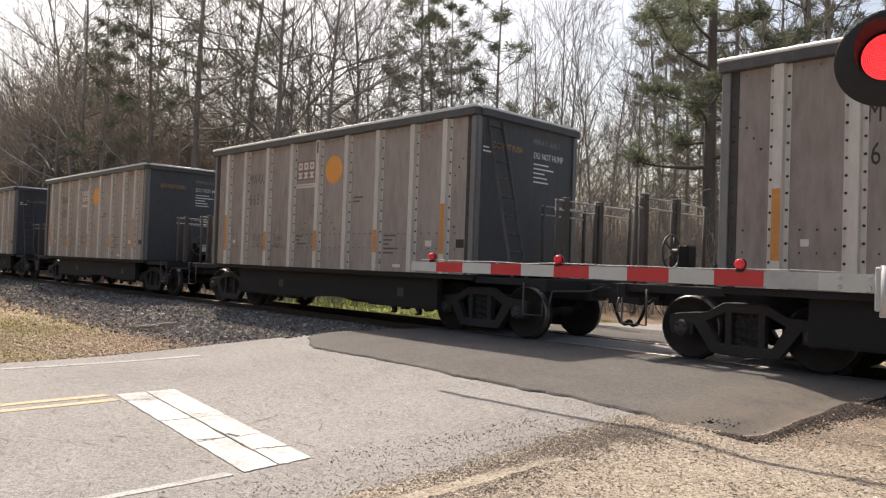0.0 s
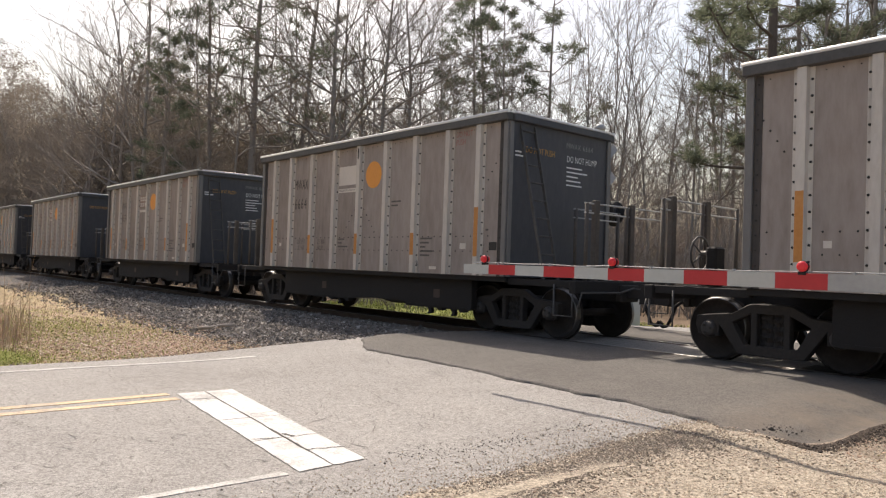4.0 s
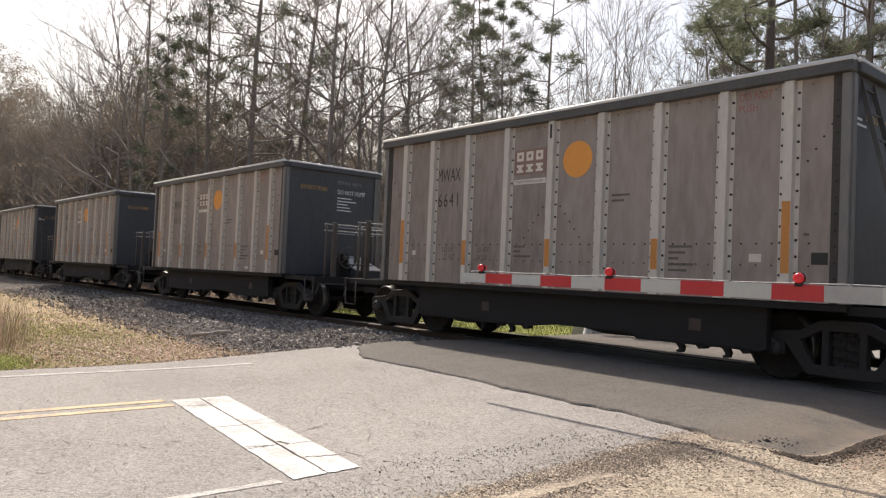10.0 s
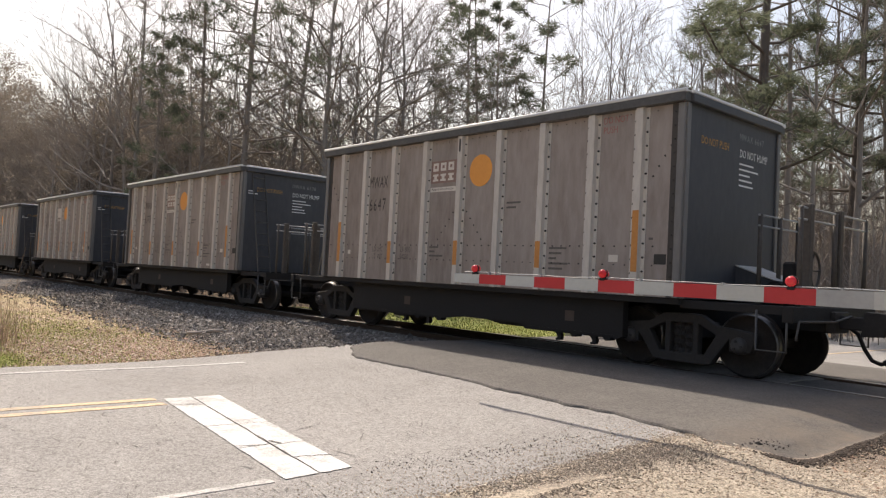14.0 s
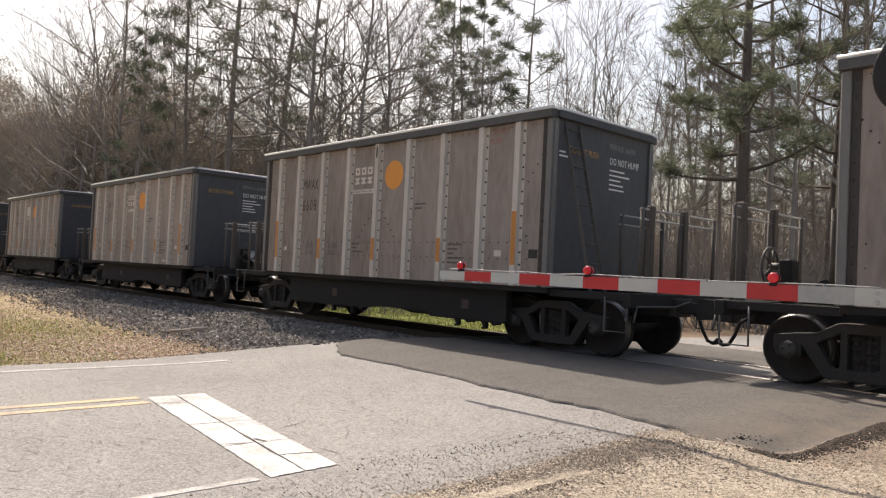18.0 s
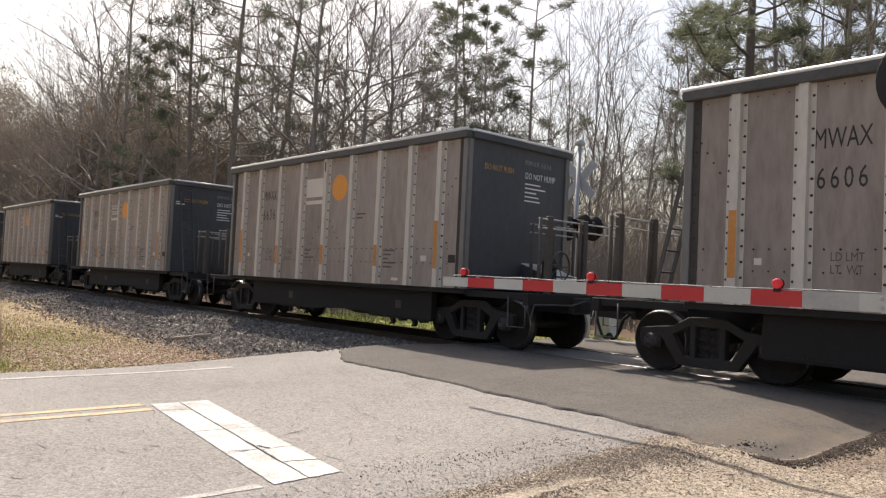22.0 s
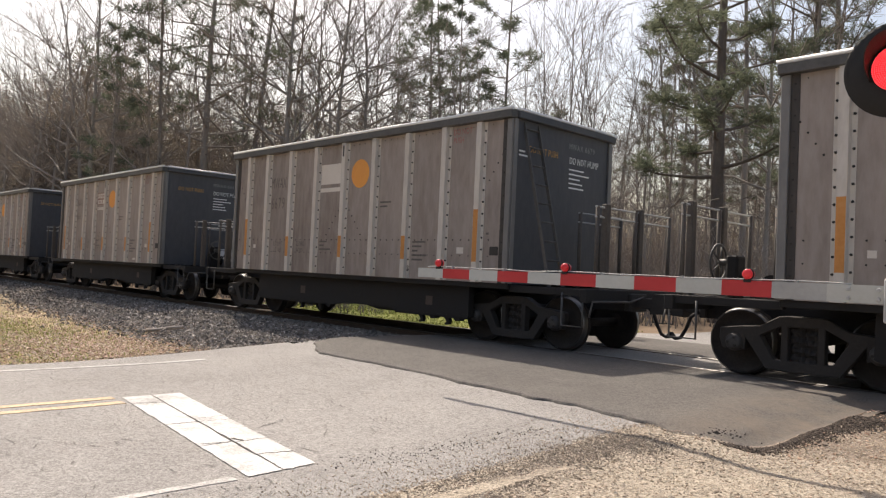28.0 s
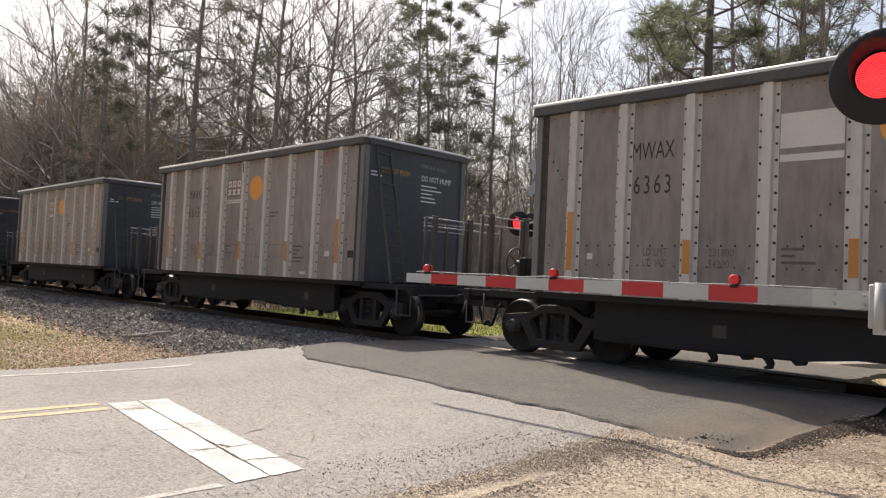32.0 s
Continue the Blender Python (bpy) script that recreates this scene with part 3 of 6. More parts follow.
    strip("centre_line", lambda y: (-7.6, -7.5), frange(16, 40, 1), road_z, ROADYELLOW, 0.005, "worn yellow centre line", "road marking", 0.006)
    stop = tagged(new("stop_line"), "broad white painted stop line, cracked along its middle", "road marking", kind="structure")
    a, b, c, d = Vector((-7.69, 2.97)), Vector((-4.44, 2.58)), Vector((-7.64, 3.58)), Vector((-4.48, 3.16))
    cuts = ((0.0, 0.115, 0.45, 0.71, 1.0), (0.0, 0.41, 0.72, 1.0))
    for row, us in enumerate(cuts):
        v0, v1 = (0.0, 0.5) if row == 0 else (0.5, 1.0)
        for u0, u1 in zip(us[:-1], us[1:]):
            bm = bmesh.new()
            ring = []
            for u, v in ((u0, v0), (u1, v0), (u1, v1), (u0, v1)):
                ring.append(((u, v)))
            edge = []
            for k in range(4):
                (ua, va), (ub, vb) = ring[k], ring[(k + 1) % 4]
                for s in range(22):
                    t = s / 22
                    u, v = ua + (ub - ua) * t, va + (vb - va) * t
                    gap = 0.0034
                    u += gap * (1 if u < (u0 + u1) / 2 else -1) * 0.7 + 0.004 * noise.noise((u * 20, v * 9, row))
                    v += 0.013 * (1 if v < (v0 + v1) / 2 else -1) + 0.022 * noise.noise((u * 16, v * 8, row + 3)) + 0.012 * noise.noise((u * 50, v * 20, row + 7))
                    p = (a.lerp(b, u)).lerp(c.lerp(d, u), v)
                    edge.append(bm.verts.new((p.x, p.y, road_z(p.y) + 0.007)))
            f = bm.faces.new(edge)
            bmesh.ops.triangulate(bm, faces=[f])
            part("panel", bm, ROADWHITE, stop)
    # long cracks
    for k, (p, q, w) in enumerate((((-9.6, 5.4), (-4.3, 4.1), 0.007), ((-7.2, 1.2), (-5.1, 2.45), 0.009), ((-4.6, 3.2), (-4.3, 5.6), 0.010),
                                   ((-6.0, 0.2), (-4.6, 1.6), 0.010), ((-7.66, 3.27), (-4.46, 2.86), 0.028), ((-7.3, 2.9), (-7.2, 3.24), 0.022), ((-6.2, 3.05), (-6.15, 3.42), 0.020), ((-6.25, 2.78), (-6.2, 3.1), 0.018), ((-5.45, 2.68), (-5.38, 3.0), 0.020), ((-4.95, 2.9), (-4.85, 3.24), 0.036), ((-5.5, 3.02), (-5.36, 3.06), 0.07))):
        verts, faces = [], []
        n = 60
        for i in range(n + 1):
            t = i / n
            x, y = p[0] + (q[0] - p[0]) * t, p[1] + (q[1] - p[1]) * t
            dx, dy = q[0] - p[0], q[1] - p[1]
            l = math.hypot(dx, dy)
            amp = 0.10 if k < 4 else 0.018
            o = amp * noise.noise((t * 7, k * 3.3, 0)) + amp * 0.3 * noise.noise((t * 30, k * 3.3, 5))
            hw = w * 0.5 * (0.35 + 0.9 * abs(noise.noise((t * 12, k, 8)))) * min(1, 8 * t, 8 * (1 - t))
            for s in (-1, 1):
                xx, yy = x - dy / l * (o + s * hw), y + dx / l * (o + s * hw)
                verts.append((xx, yy, road_z(yy) + 0.0095))
            if i:
                faces.append((2 * i - 2, 2 * i, 2 * i + 1, 2 * i - 1))
        tagged(mesh_part("road_crack", verts, faces, CRACK), "dark crack in the asphalt", "crack", kind="structure")
    # short hair cracks and pits worn into the surface, mostly across the road
    r = random.Random(91)
    verts, faces = [], []
    for _ in range(420):
        x, y = r.uniform(-10.2, -3.9), r.uniform(-0.5, 6.2)
        a, l, w = r.gauss(-0.15, 0.35), r.uniform(0.03, 0.16) * (2.2 if r.random() < 0.12 else 1), r.uniform(0.003, 0.007)
        k, n = len(verts), 5
        for q in range(n + 1):
            t = q / n - 0.5
            o = 0.02 * noise.noise((x + t, y, q * 0.9))
            hw = w * (1 - 3.6 * t * t) + 0.0005
            for e in (-1, 1):
                xx, yy = x + math.cos(a) * t * l - math.sin(a) * (o + e * hw), y + math.sin(a) * t * l + math.cos(a) * (o + e * hw)
                verts.append((xx, yy, road_z(yy) + 0.0035))
            if q:
                faces.append((k + 2 * q - 2, k + 2 * q, k + 2 * q + 1, k + 2 * q - 1))
    tagged(mesh_part("hair_cracks", verts, faces, HAIRCRACK), "short dark hair cracks and pits in the asphalt", "crack", kind="stuff")


def stones(name, count, place, size, material, label, category, seed, flat=0.8):
    """Loose stones as one mesh: flattened, turned lumps at places given by a function."""
    r = random.Random(seed)
    base = [(1, 0, 0), (-1, 0, 0), (0, 1, 0), (0, -1, 0), (0, 0, 1), (0, 0, -1)]
    tri = [(0, 2, 4), (2, 1, 4), (1, 3, 4), (3, 0, 4), (2, 0, 5), (1, 2, 5), (3, 1, 5), (0, 3, 5)]
    verts, faces = [], []
    for _ in range(count):
        x, y, z = place(r)
        s = size * math.exp(r.gauss(0, 0.38))
        e = Euler((r.uniform(0, 6), r.uniform(0, 6), r.uniform(0, 6))).to_matrix()
        k = len(verts)
        for v in base:
            w = e @ Vector((v[0] * r.uniform(0.7, 1.2), v[1] * r.uniform(0.6, 1.0), v[2] * r.uniform(0.45, 0.8)))
            verts.append((x + w.x * s, y + w.y * s, z + (w.z - 0.25) * s * flat))
        faces += [(a + k, b + k, c + k) for a, b, c in tri]
    return tagged(mesh_part(name, verts, faces, material), label, category, kind="stuff")


def build_track():
    # ballast bed with sloping shoulders, broken by the crossing
    for x0, x1 in ((-700, -60), (-60, -10.95), (-2.9, 60), (60, 700)):
        verts, faces = [], []
        prof = [(-4.75, -0.46), (-3.4, -0.28), (-2.2, -0.17), (-1.5, -0.16), (0, -0.16), (1.5, -0.16), (2.2, -0.18), (3.2, -0.27), (4.1, -0.38)]
        step = 0.6 if x1 - x0 < 100 else 40
        n = max(2, int((x1 - x0) / step))
        for i in range(n + 1):
            x = x0 + (x1 - x0) * i / n
            for dy, z in prof:
                wob = 0.4 * noise.noise((x * 0.4, dy, 1)) + 0.3 * noise.noise((x * 1.3, dy, 5)) if abs(dy) > 2.5 else 0
                lim = dy + wob
                if -2.9 <= x0 < 0 or x1 > 0:
                    lim = max(lim, -1.9) if dy < 0 else lim
                verts.append((x, TRACK_Y + lim, z + 0.02 + 0.02 * noise.noise((x * 1.3, dy * 2, 6))))
            if i:
                for j in range(8):
                    a = (i - 1) * 9 + j
                    faces.append((a, a + 9, a + 10, a + 1))
        tagged(mesh_part("ballast_bed", verts, faces, BALLAST_BED, smooth=True), "grey crushed-stone ballast bed", "ballast", kind="structure")

    def bank(r):
        x = -11.0 - abs(r.gauss(0, 1)) * 7.0 if r.random() < 0.8 else r.uniform(-40, -11)
        dy = r.uniform(-4.3, -0.9)
        if r.random() < 0.10:
            dy = -4.2 - abs(r.gauss(0, 0.45))
            return x, TRACK_Y + dy, ground_z(x, TRACK_Y + dy) + 0.02
        z = -0.14 - 0.05 * max(0.0, -2.2 - dy) if dy > -2.2 else -0.15 - 0.092 * min(1.2, -2.2 - dy) - 0.133 * max(0.0, -3.4 - dy)
        return x, TRACK_Y + dy, z + 0.022

    stones("ballast_stones", 30000, bank, 0.037, BALLAST, "loose grey angular ballast stones on the track bank", "ballast", 3)

    def edge(r):
        x = r.uniform(-12.6, -10.4)
        y = 6.9 + (r.random() ** 1.6) * 2.6 - 0.3 * (x + 11)
        return x, min(y, 9.8), ground_z(x, min(y, 9.8)) + 0.02 if x < ROAD_L else road_z(y) + 0.01

    stones("spilled_ballast", 1300, edge, 0.022, BALLAST, "spilled ballast stones at the road's edge", "ballast", 5)
    # rails
    head = [(-0.036, 0.0), (-0.034, -0.03), (-0.009, -0.04), (-0.009, -0.15), (-0.07, -0.165), (-0.07, -0.178), (0.07, -0.178), (0.07, -0.165), (0.009, -0.15), (0.009, -0.04), (0.034, -0.03), (0.036, 0.0), (0.026, 0.008), (-0.026, 0.008)]
    for side in (-1, 1):
        verts, faces = [], []
        xs = [-700, -60, 60, 700]
        m = len(head)
        for x in xs:
            verts += [(x, TRACK_Y + side * 0.752 + hy, hz - 0.008) for hy, hz in head]
        for i in range(len(xs) - 1):
            for j in range(m):
                faces.append((i * m + j, (i + 1) * m + j, (i + 1) * m + (j + 1) % m, i * m + (j + 1) % m))
        ob = mesh_part("rail", verts, faces, [RAILSTEEL, RAILHEAD])
        for p in ob.data.polygons:
            if p.index % m in (11, 12, 13):
                p.material_index = 1
        tagged(ob, "rusty steel rail with a bright worn head", "rail", "rails of the track", "structure")
    # ties
    bm = bmesh.new()
    box(bm, -0.115, 0.115, -1.3, 1.3, -0.18, 0.0, 0.012)
    first = part("railway_tie", bm, TIE)
    tagged(first, "dark creosoted wooden railway tie in ballast", "railway tie", "ties of the track", "structure")
    first.matrix_basis = pose(-11.4, TRACK_Y, -0.155)
    for i in range(1, 130):
        x = -11.4 - i * 0.53
        if i > 105:
            x = -2.4 + (i - 105) * 0.53
        copy_thing(first, pose(x, TRACK_Y + rng.uniform(-0.04, 0.04), -0.155 + rng.uniform(-0.008, 0.004), 0, 0, rng.uniform(-1.2, 1.2)))


def blades(name, count, place, height, material, label, seed, width=0.006, spread=1.6):
    r = random.Random(seed)
    verts, faces = [], []
    for _ in range(count):
        x, y = place(r)
        z = ground_z(x, y)
        h = height * math.exp(r.gauss(0, 0.4))
        a, lean = r.uniform(0, 6.3), r.uniform(0.2, spread) * h
        c, s = math.cos(a), math.sin(a)
        w = width * r.uniform(0.6, 1.5)
        k = len(verts)
        verts += [(x - s * w, y + c * w, z - 0.01), (x + s * w, y - c * w, z - 0.01), (x + c * lean * 0.35 + s * w * 0.7, y + s * lean * 0.35 - c * w * 0.7, z + h * 0.65),
                  (x + c * lean * 0.35 - s * w * 0.7, y + s * lean * 0.35 + c * w * 0.7, z + h * 0.65), (x + c * lean, y + s * lean, z + h)]
        faces += [(k, k + 1, k + 2, k + 3), (k + 3, k + 2, k + 4)]
    return tagged(mesh_part(name, verts, faces, material), label, "grass", kind="stuff")


def build_verge():
    def left(r):
        while True:
            x, y = -10.8 - abs(r.gauss(0, 1)) * 9, r.uniform(-2, 7.2)
            if noise.noise((x * 0.5, y * 0.5, 2)) > -0.25 or r.random() < 0.35:
                return x, y

    blades("dry_grass", 22000, left, 0.016, BLADE, "short dry straw-coloured winter grass", 11, 0.006, 2.6)

    def green(r):
        while True:
            x, y = -10.85 - r.random() ** 1.8 * 14, r.uniform(-1, 5.4)
            if r.random() < 0.3:
                return r.gauss(-12.5, 0.4), r.gauss(2.15, 0.22)
            if r.random() < 0.3:
                return min(-10.9, r.gauss(-16, 2.6)), r.gauss(4.2, 0.8)
            if noise.noise((x * 0.4, y * 0.4, 7)) > 0.0 + 0.16 * (y - 2) / 3 or (x > -11.8 and y < 4 and r.random() < 0.5):
                return x, y

    blades("green_grass", 20000, green, 0.034, GREENBLADE, "patches of short green grass", 12, 0.006, 2.4)

    def litter(r):
        x, y = -10.8 - abs(r.gauss(0, 1)) * 8, r.uniform(0, 6.9)
        if r.random() < 0.45:
            x, y = r.gauss(-13.2, 1.5), r.gauss(4.4, 0.9)
        x = min(x, ROAD_L - 0.05)
        return x, y, ground_z(x, y) + 0.02

    stones("fallen_leaves", 21000, litter, 0.021, LEAF, "brown fallen leaves and straw on the verge", "leaf litter", 16, 0.4)

    def far(r):
        return r.uniform(-25, -11.5) if r.random() < 0.7 else r.uniform(-3.5, 12), r.uniform(14.3, 19.5)

    blades("far_verge_grass", 12000, far, 0.05, GREENBLADE, "sunlit green grass beyond the track", 13, 0.012)

    def weeds(r):
        x = r.gauss(-14.6, 1.0)
        return x, 2.42 + abs(r.gauss(0, 0.3)) + 0.18 * (-14.6 - x) * 0.5

    blades("tall_weeds", 230, weeds, 0.72, BLADE, "tall dry weeds beside the road", 14, 0.0035, 0.6)

    def shoulder(r):
        while True:
            x, y = -3.72 + r.random() ** 1.15 * 3.0, r.uniform(1.6, 7.9)
            if x < -3.1 and y > 6.3:
                continue
            return x, y, ground_z(x, y) + 0.004

    stones("gravel_stones", 24000, shoulder, 0.0085, PEBBLE, "tan loose gravel beside the road", "gravel", 21, 0.5)

    def band(r):
        # dark grit washed together along the broken edge of the asphalt
        way = ((-3.05, 2.6), (-3.25, 3.3), (-3.36, 3.9), (-3.40, 4.5), (-3.40, 5.0), (-3.33, 5.4), (-3.15, 5.66))
        u = r.random() * (len(way) - 1)
        i = int(u)
        (xa, ya), (xb, yb) = way[i], way[i + 1]
        x, y = xa + (xb - xa) * (u - i) + r.gauss(0, 0.17), ya + (yb - ya) * (u - i) + r.gauss(0, 0.15)
        return x, y, max(road_z(y) if x < ROAD_R else -9, ground_z(x, y)) + 0.004

    stones("dark_grit", 13000, band, 0.0062, DARKGRIT, "dark grit and dirt along the broken road edge", "gravel", 26, 0.5)

    def corner(r):
        y = r.uniform(5.9, 9.0)
        x = -2.6 + abs(r.gauss(0, 0.8))
        return x, y, ground_z(x, y) + 0.006

    stones("fallen_leaves", 1100, corner, 0.011, LEAF, "reddish brown leaves and dirt beside the asphalt", "leaf litter", 27, 0.4)

    def road_edge(r):
        y = r.uniform(-1, 6.9)
        x = -10.78 - abs(r.gauss(0, 0.13)) + 0.05
        return x, y, max(ground_z(x, y), road_z(y) - 0.05) + 0.006

    stones("dark_grit", 3000, road_edge, 0.012, DARKGRIT, "dark crumbs and dirt along the road edge", "gravel", 28, 0.5)

    def grit(r):
        r.random()
        x = -3.52 - abs(r.gauss(0, 0.35))
        y = r.uniform(1.6, 6.2)
        return x, y, road_z(y) + 0.004

    stones("road_grit", 4200, grit, 0.0055, PEBBLE, "tan grit scattered over the road's edge", "gravel", 22)

    def crumbs(r):
        t = r.random()
        x, y = -4.36 + 0.30 * t + r.gauss(0, 0.10), 3.3 + 2.1 * t + r.gauss(0, 0.10)
        return x, y, max(road_z(y), ground_z(x, y)) + 0.006

    stones("asphalt_crumbs", 520, crumbs, 0.0048, CRACK, "dark crumbs of broken asphalt", "gravel", 23)

    def crumbs_b(r):
        t = r.random()
        x, y = -3.9 + 1.0 * t + r.gauss(0, 0.1), 6.2 + 0.3 * t + r.gauss(0, 0.08)
        return x, y, road_z(y) - 0.02

    stones("asphalt_crumbs", 260, crumbs_b, 0.009, CRACK, "dark crumbs of broken asphalt", "gravel", 24)
    def tongue(r):
        # dark soil and crumbs in the hollow along the slumped side of the asphalt
        y = 6.05 + 2.3 * r.random() ** 1.2
        rim = -2.86 + 0.46 * ((y - 5.8) / 2.6) ** 0.5
        x = rim + r.gauss(0.05, 0.10)
        return x, y, max(ground_z(x, y), -0.4) + 0.008

    stones("dark_soil", 5200, tongue, 0.011, SOIL, "dark damp soil and crumbs along the slumped asphalt", "soil", 29, 0.6)
    # a charred stick on the bank
    bm = bmesh.new()
    pipe(bm, [(-15.3, 6.35, -0.27), (-15.0, 6.52, -0.23), (-14.7, 6.62, -0.17), (-14.5, 6.78, -0.15)], 0.035, 6)
    rod(bm, (-14.85, 6.58, -0.20), (-14.75, 6.4, -0.25), 0.02, 5)
    tagged(part("fallen_branch", bm, HAZEBARK), "short dark fallen branch on the ballast bank", "branch")


build_ground()
build_road()
build_track()
build_verge()


# ---- the train ----
CAR_PITCH, BODY, HALF = 13.906, 4.70, 1.47
# near edges of the stakes: one at the middle, the outermost set closer
POSTS = [0.01 + x - 0.13 for x in (-3.985, -3.11, -2.07, -1.035, 0.0, 1.035, 2.07, 3.10, 3.985)]
SILL, TOP = 1.064, 4.04


def bolt_row(bm, pts, r=0.014, h=0.012, axis=(0, -1, 0), mi=1):
    """Small six-sided bolt heads standing on a face."""
    a = Vector(axis)
    u = a.orthogonal().normalized()
    v = a.cross(u)
    for p in pts:
        p = Vector(p)
        lo = [bm.verts.new(p + (u * math.cos(k * math.pi / 3) + v * math.sin(k * math.pi / 3)) * r) for k in range(6)]
        hi = [bm.verts.new(w.co + a * h - (w.co - p) * 0.25) for w in lo]
        fs = [bm.faces.new((lo[k], lo[(k + 1) % 6], hi[(k + 1) % 6], hi[k])) for k in range(6)] + [bm.faces.new(hi)]
        for f in fs:
            f.material_index = mi


def hat_post(slot=False, bolts=True):
    """Outside stake: two bolted flanges and a raised hat between them, in local x 0 to 0.26, facing -y."""
    bm = bmesh.new()
    z0, z1 = SILL + 0.004, TOP - 0.15
    out = [(0.0, 0.0), (0.0, -0.010), (0.058, -0.010), (0.067, -0.080), (0.187, -0.080), (0.199, -0.010), (0.26, -0.010), (0.26, 0.0)]
    lo = [bm.verts.new((x, y, z0)) for x, y in out]
    hi = [bm.verts.new((x, y, z1)) for x, y in out]
    for i in range(8):
        bm.faces.new((lo[i], lo[(i + 1) % 8], hi[(i + 1) % 8], hi[i]))
    bm.faces.new(lo)
    bm.faces.new(hi)
    bmesh.ops.recalc_face_normals(bm, faces=bm.faces[:])
    for x, dz in ((0.028, 0.0), (0.231, 0.03)) if bolts else ():
        bolt_row(bm, [(x, -0.010, z0 + 0.12 + dz + 0.209 * k) for k in range(13)], 0.019, 0.020)
    if slot:
        box(bm, 0.107, 0.149, -0.084, -0.078, z1 - 0.30, z1 - 0.06, 0, 1)
    return bm


def side_skin(sign):
    bm = bmesh.new()
    y0, y1 = sorted((sign * (HALF - 0.03), sign * HALF))
    box(bm, -BODY, BODY, y0, y1, SILL, TOP - 0.1)
    # lower seam with a row of bolts
    box(bm, -BODY + 0.12, BODY - 0.12, *sorted((sign * HALF, sign * (HALF + 0.006))), SILL + 0.40, SILL + 0.425)
    for i, p in enumerate(POSTS + [BODY - 0.1]) if sign < 0 else ():
        a = -4.5 if i == 0 else POSTS[i - 1] + 0.31
        n = max(1, int((p - a - 0.1) / 0.15))
        bolt_row(bm, [(a + 0.08 + k * (p - a - 0.16) / max(1, n - 1), sign * (HALF + 0.005), SILL + 0.74) for k in range(n)], 0.014, 0.010, (0, sign, 0))
        bolt_row(bm, [(a + 0.08 + k * (p - a - 0.16) / max(1, n - 1), sign * (HALF + 0.005), SILL + 0.455) for k in range(n)], 0.012, 0.010, (0, sign, 0))
        bolt_row(bm, [(a + 0.08 + k * (p - a - 0.16) / max(1, n - 1), sign * HALF, TOP - 0.22) for k in range(n)], 0.010, 0.008, (0, sign, 0))
    if sign < 0:
        # bolts of the slope sheets inside, in two falling rows from the middle stake
        for way in (-1, 1):
            bolt_row(bm, [(POSTS[4] + 0.13 + way * (0.19 + 0.105 * k), -HALF, 2.44 - 0.13 * k) for k in range(5)] +
                     [(way * (BODY - 0.20 - 0.095 * k), -HALF, 3.28 - 0.145 * k) for k in range(7) if abs(BODY - 0.20 - 0.095 * k - 3.985) > 0.16], 0.015, 0.012)
    return bm


def letters(name, text, w, h, cx, cz, material, parent, face="side", off=0.004, label=""):
    """Lettering fitted to a width and height, on the near side or on the leading end."""
    verts, faces, pen = [], [], 0.0
    if text in GLYPHS:
        verts, faces = list(GLYPHS[text][0]), list(GLYPHS[text][1])
    else:
        for ch in text:
            gv, gf = GLYPHS[ch]
            k = len(verts)
            verts += [(x + pen, y) for x, y in gv]
            faces += [tuple(i + k for i in f) for f in gf]
            pen += 0.66 if ch.isdigit() else (max(x for x, y in gv) + 0.10 if gv else 0.4)
    me = bpy.data.meshes.new(name)
    me.from_pydata([(x, y, 0) for x, y in verts], [], faces)
    xs, ys = [v.co.x for v in me.vertices], [v.co.y for v in me.vertices]
    sx, sy = w / (max(xs) - min(xs)), h / (max(ys) - min(ys))
    mx, my = (max(xs) + min(xs)) / 2, (max(ys) + min(ys)) / 2
    for v in me.vertices:
        a, b = (v.co.x - mx) * sx, (v.co.y - my) * sy
        v.co = (cx + a, -HALF - off, cz + b) if face == "side" else (BODY + 0.014 + off, cx + a, cz + b)
    me.materials.append(material)
    ob = new(name, me)
    ob.parent = parent
    if label:
        ob["label"] = label
    return ob


def plate(bm, x0, x1, z0, z1, off=0.004, mi=0, face="side"):
    """A thin plate on the near side or on the leading end."""
    if face == "side":
        box(bm, x0, x1, -HALF - off, -HALF - off + 0.003, z0, z1, 0, mi)
    else:
        box(bm, BODY + 0.013, BODY + 0.014 + off, x0, x1, z0, z1, 0, mi)


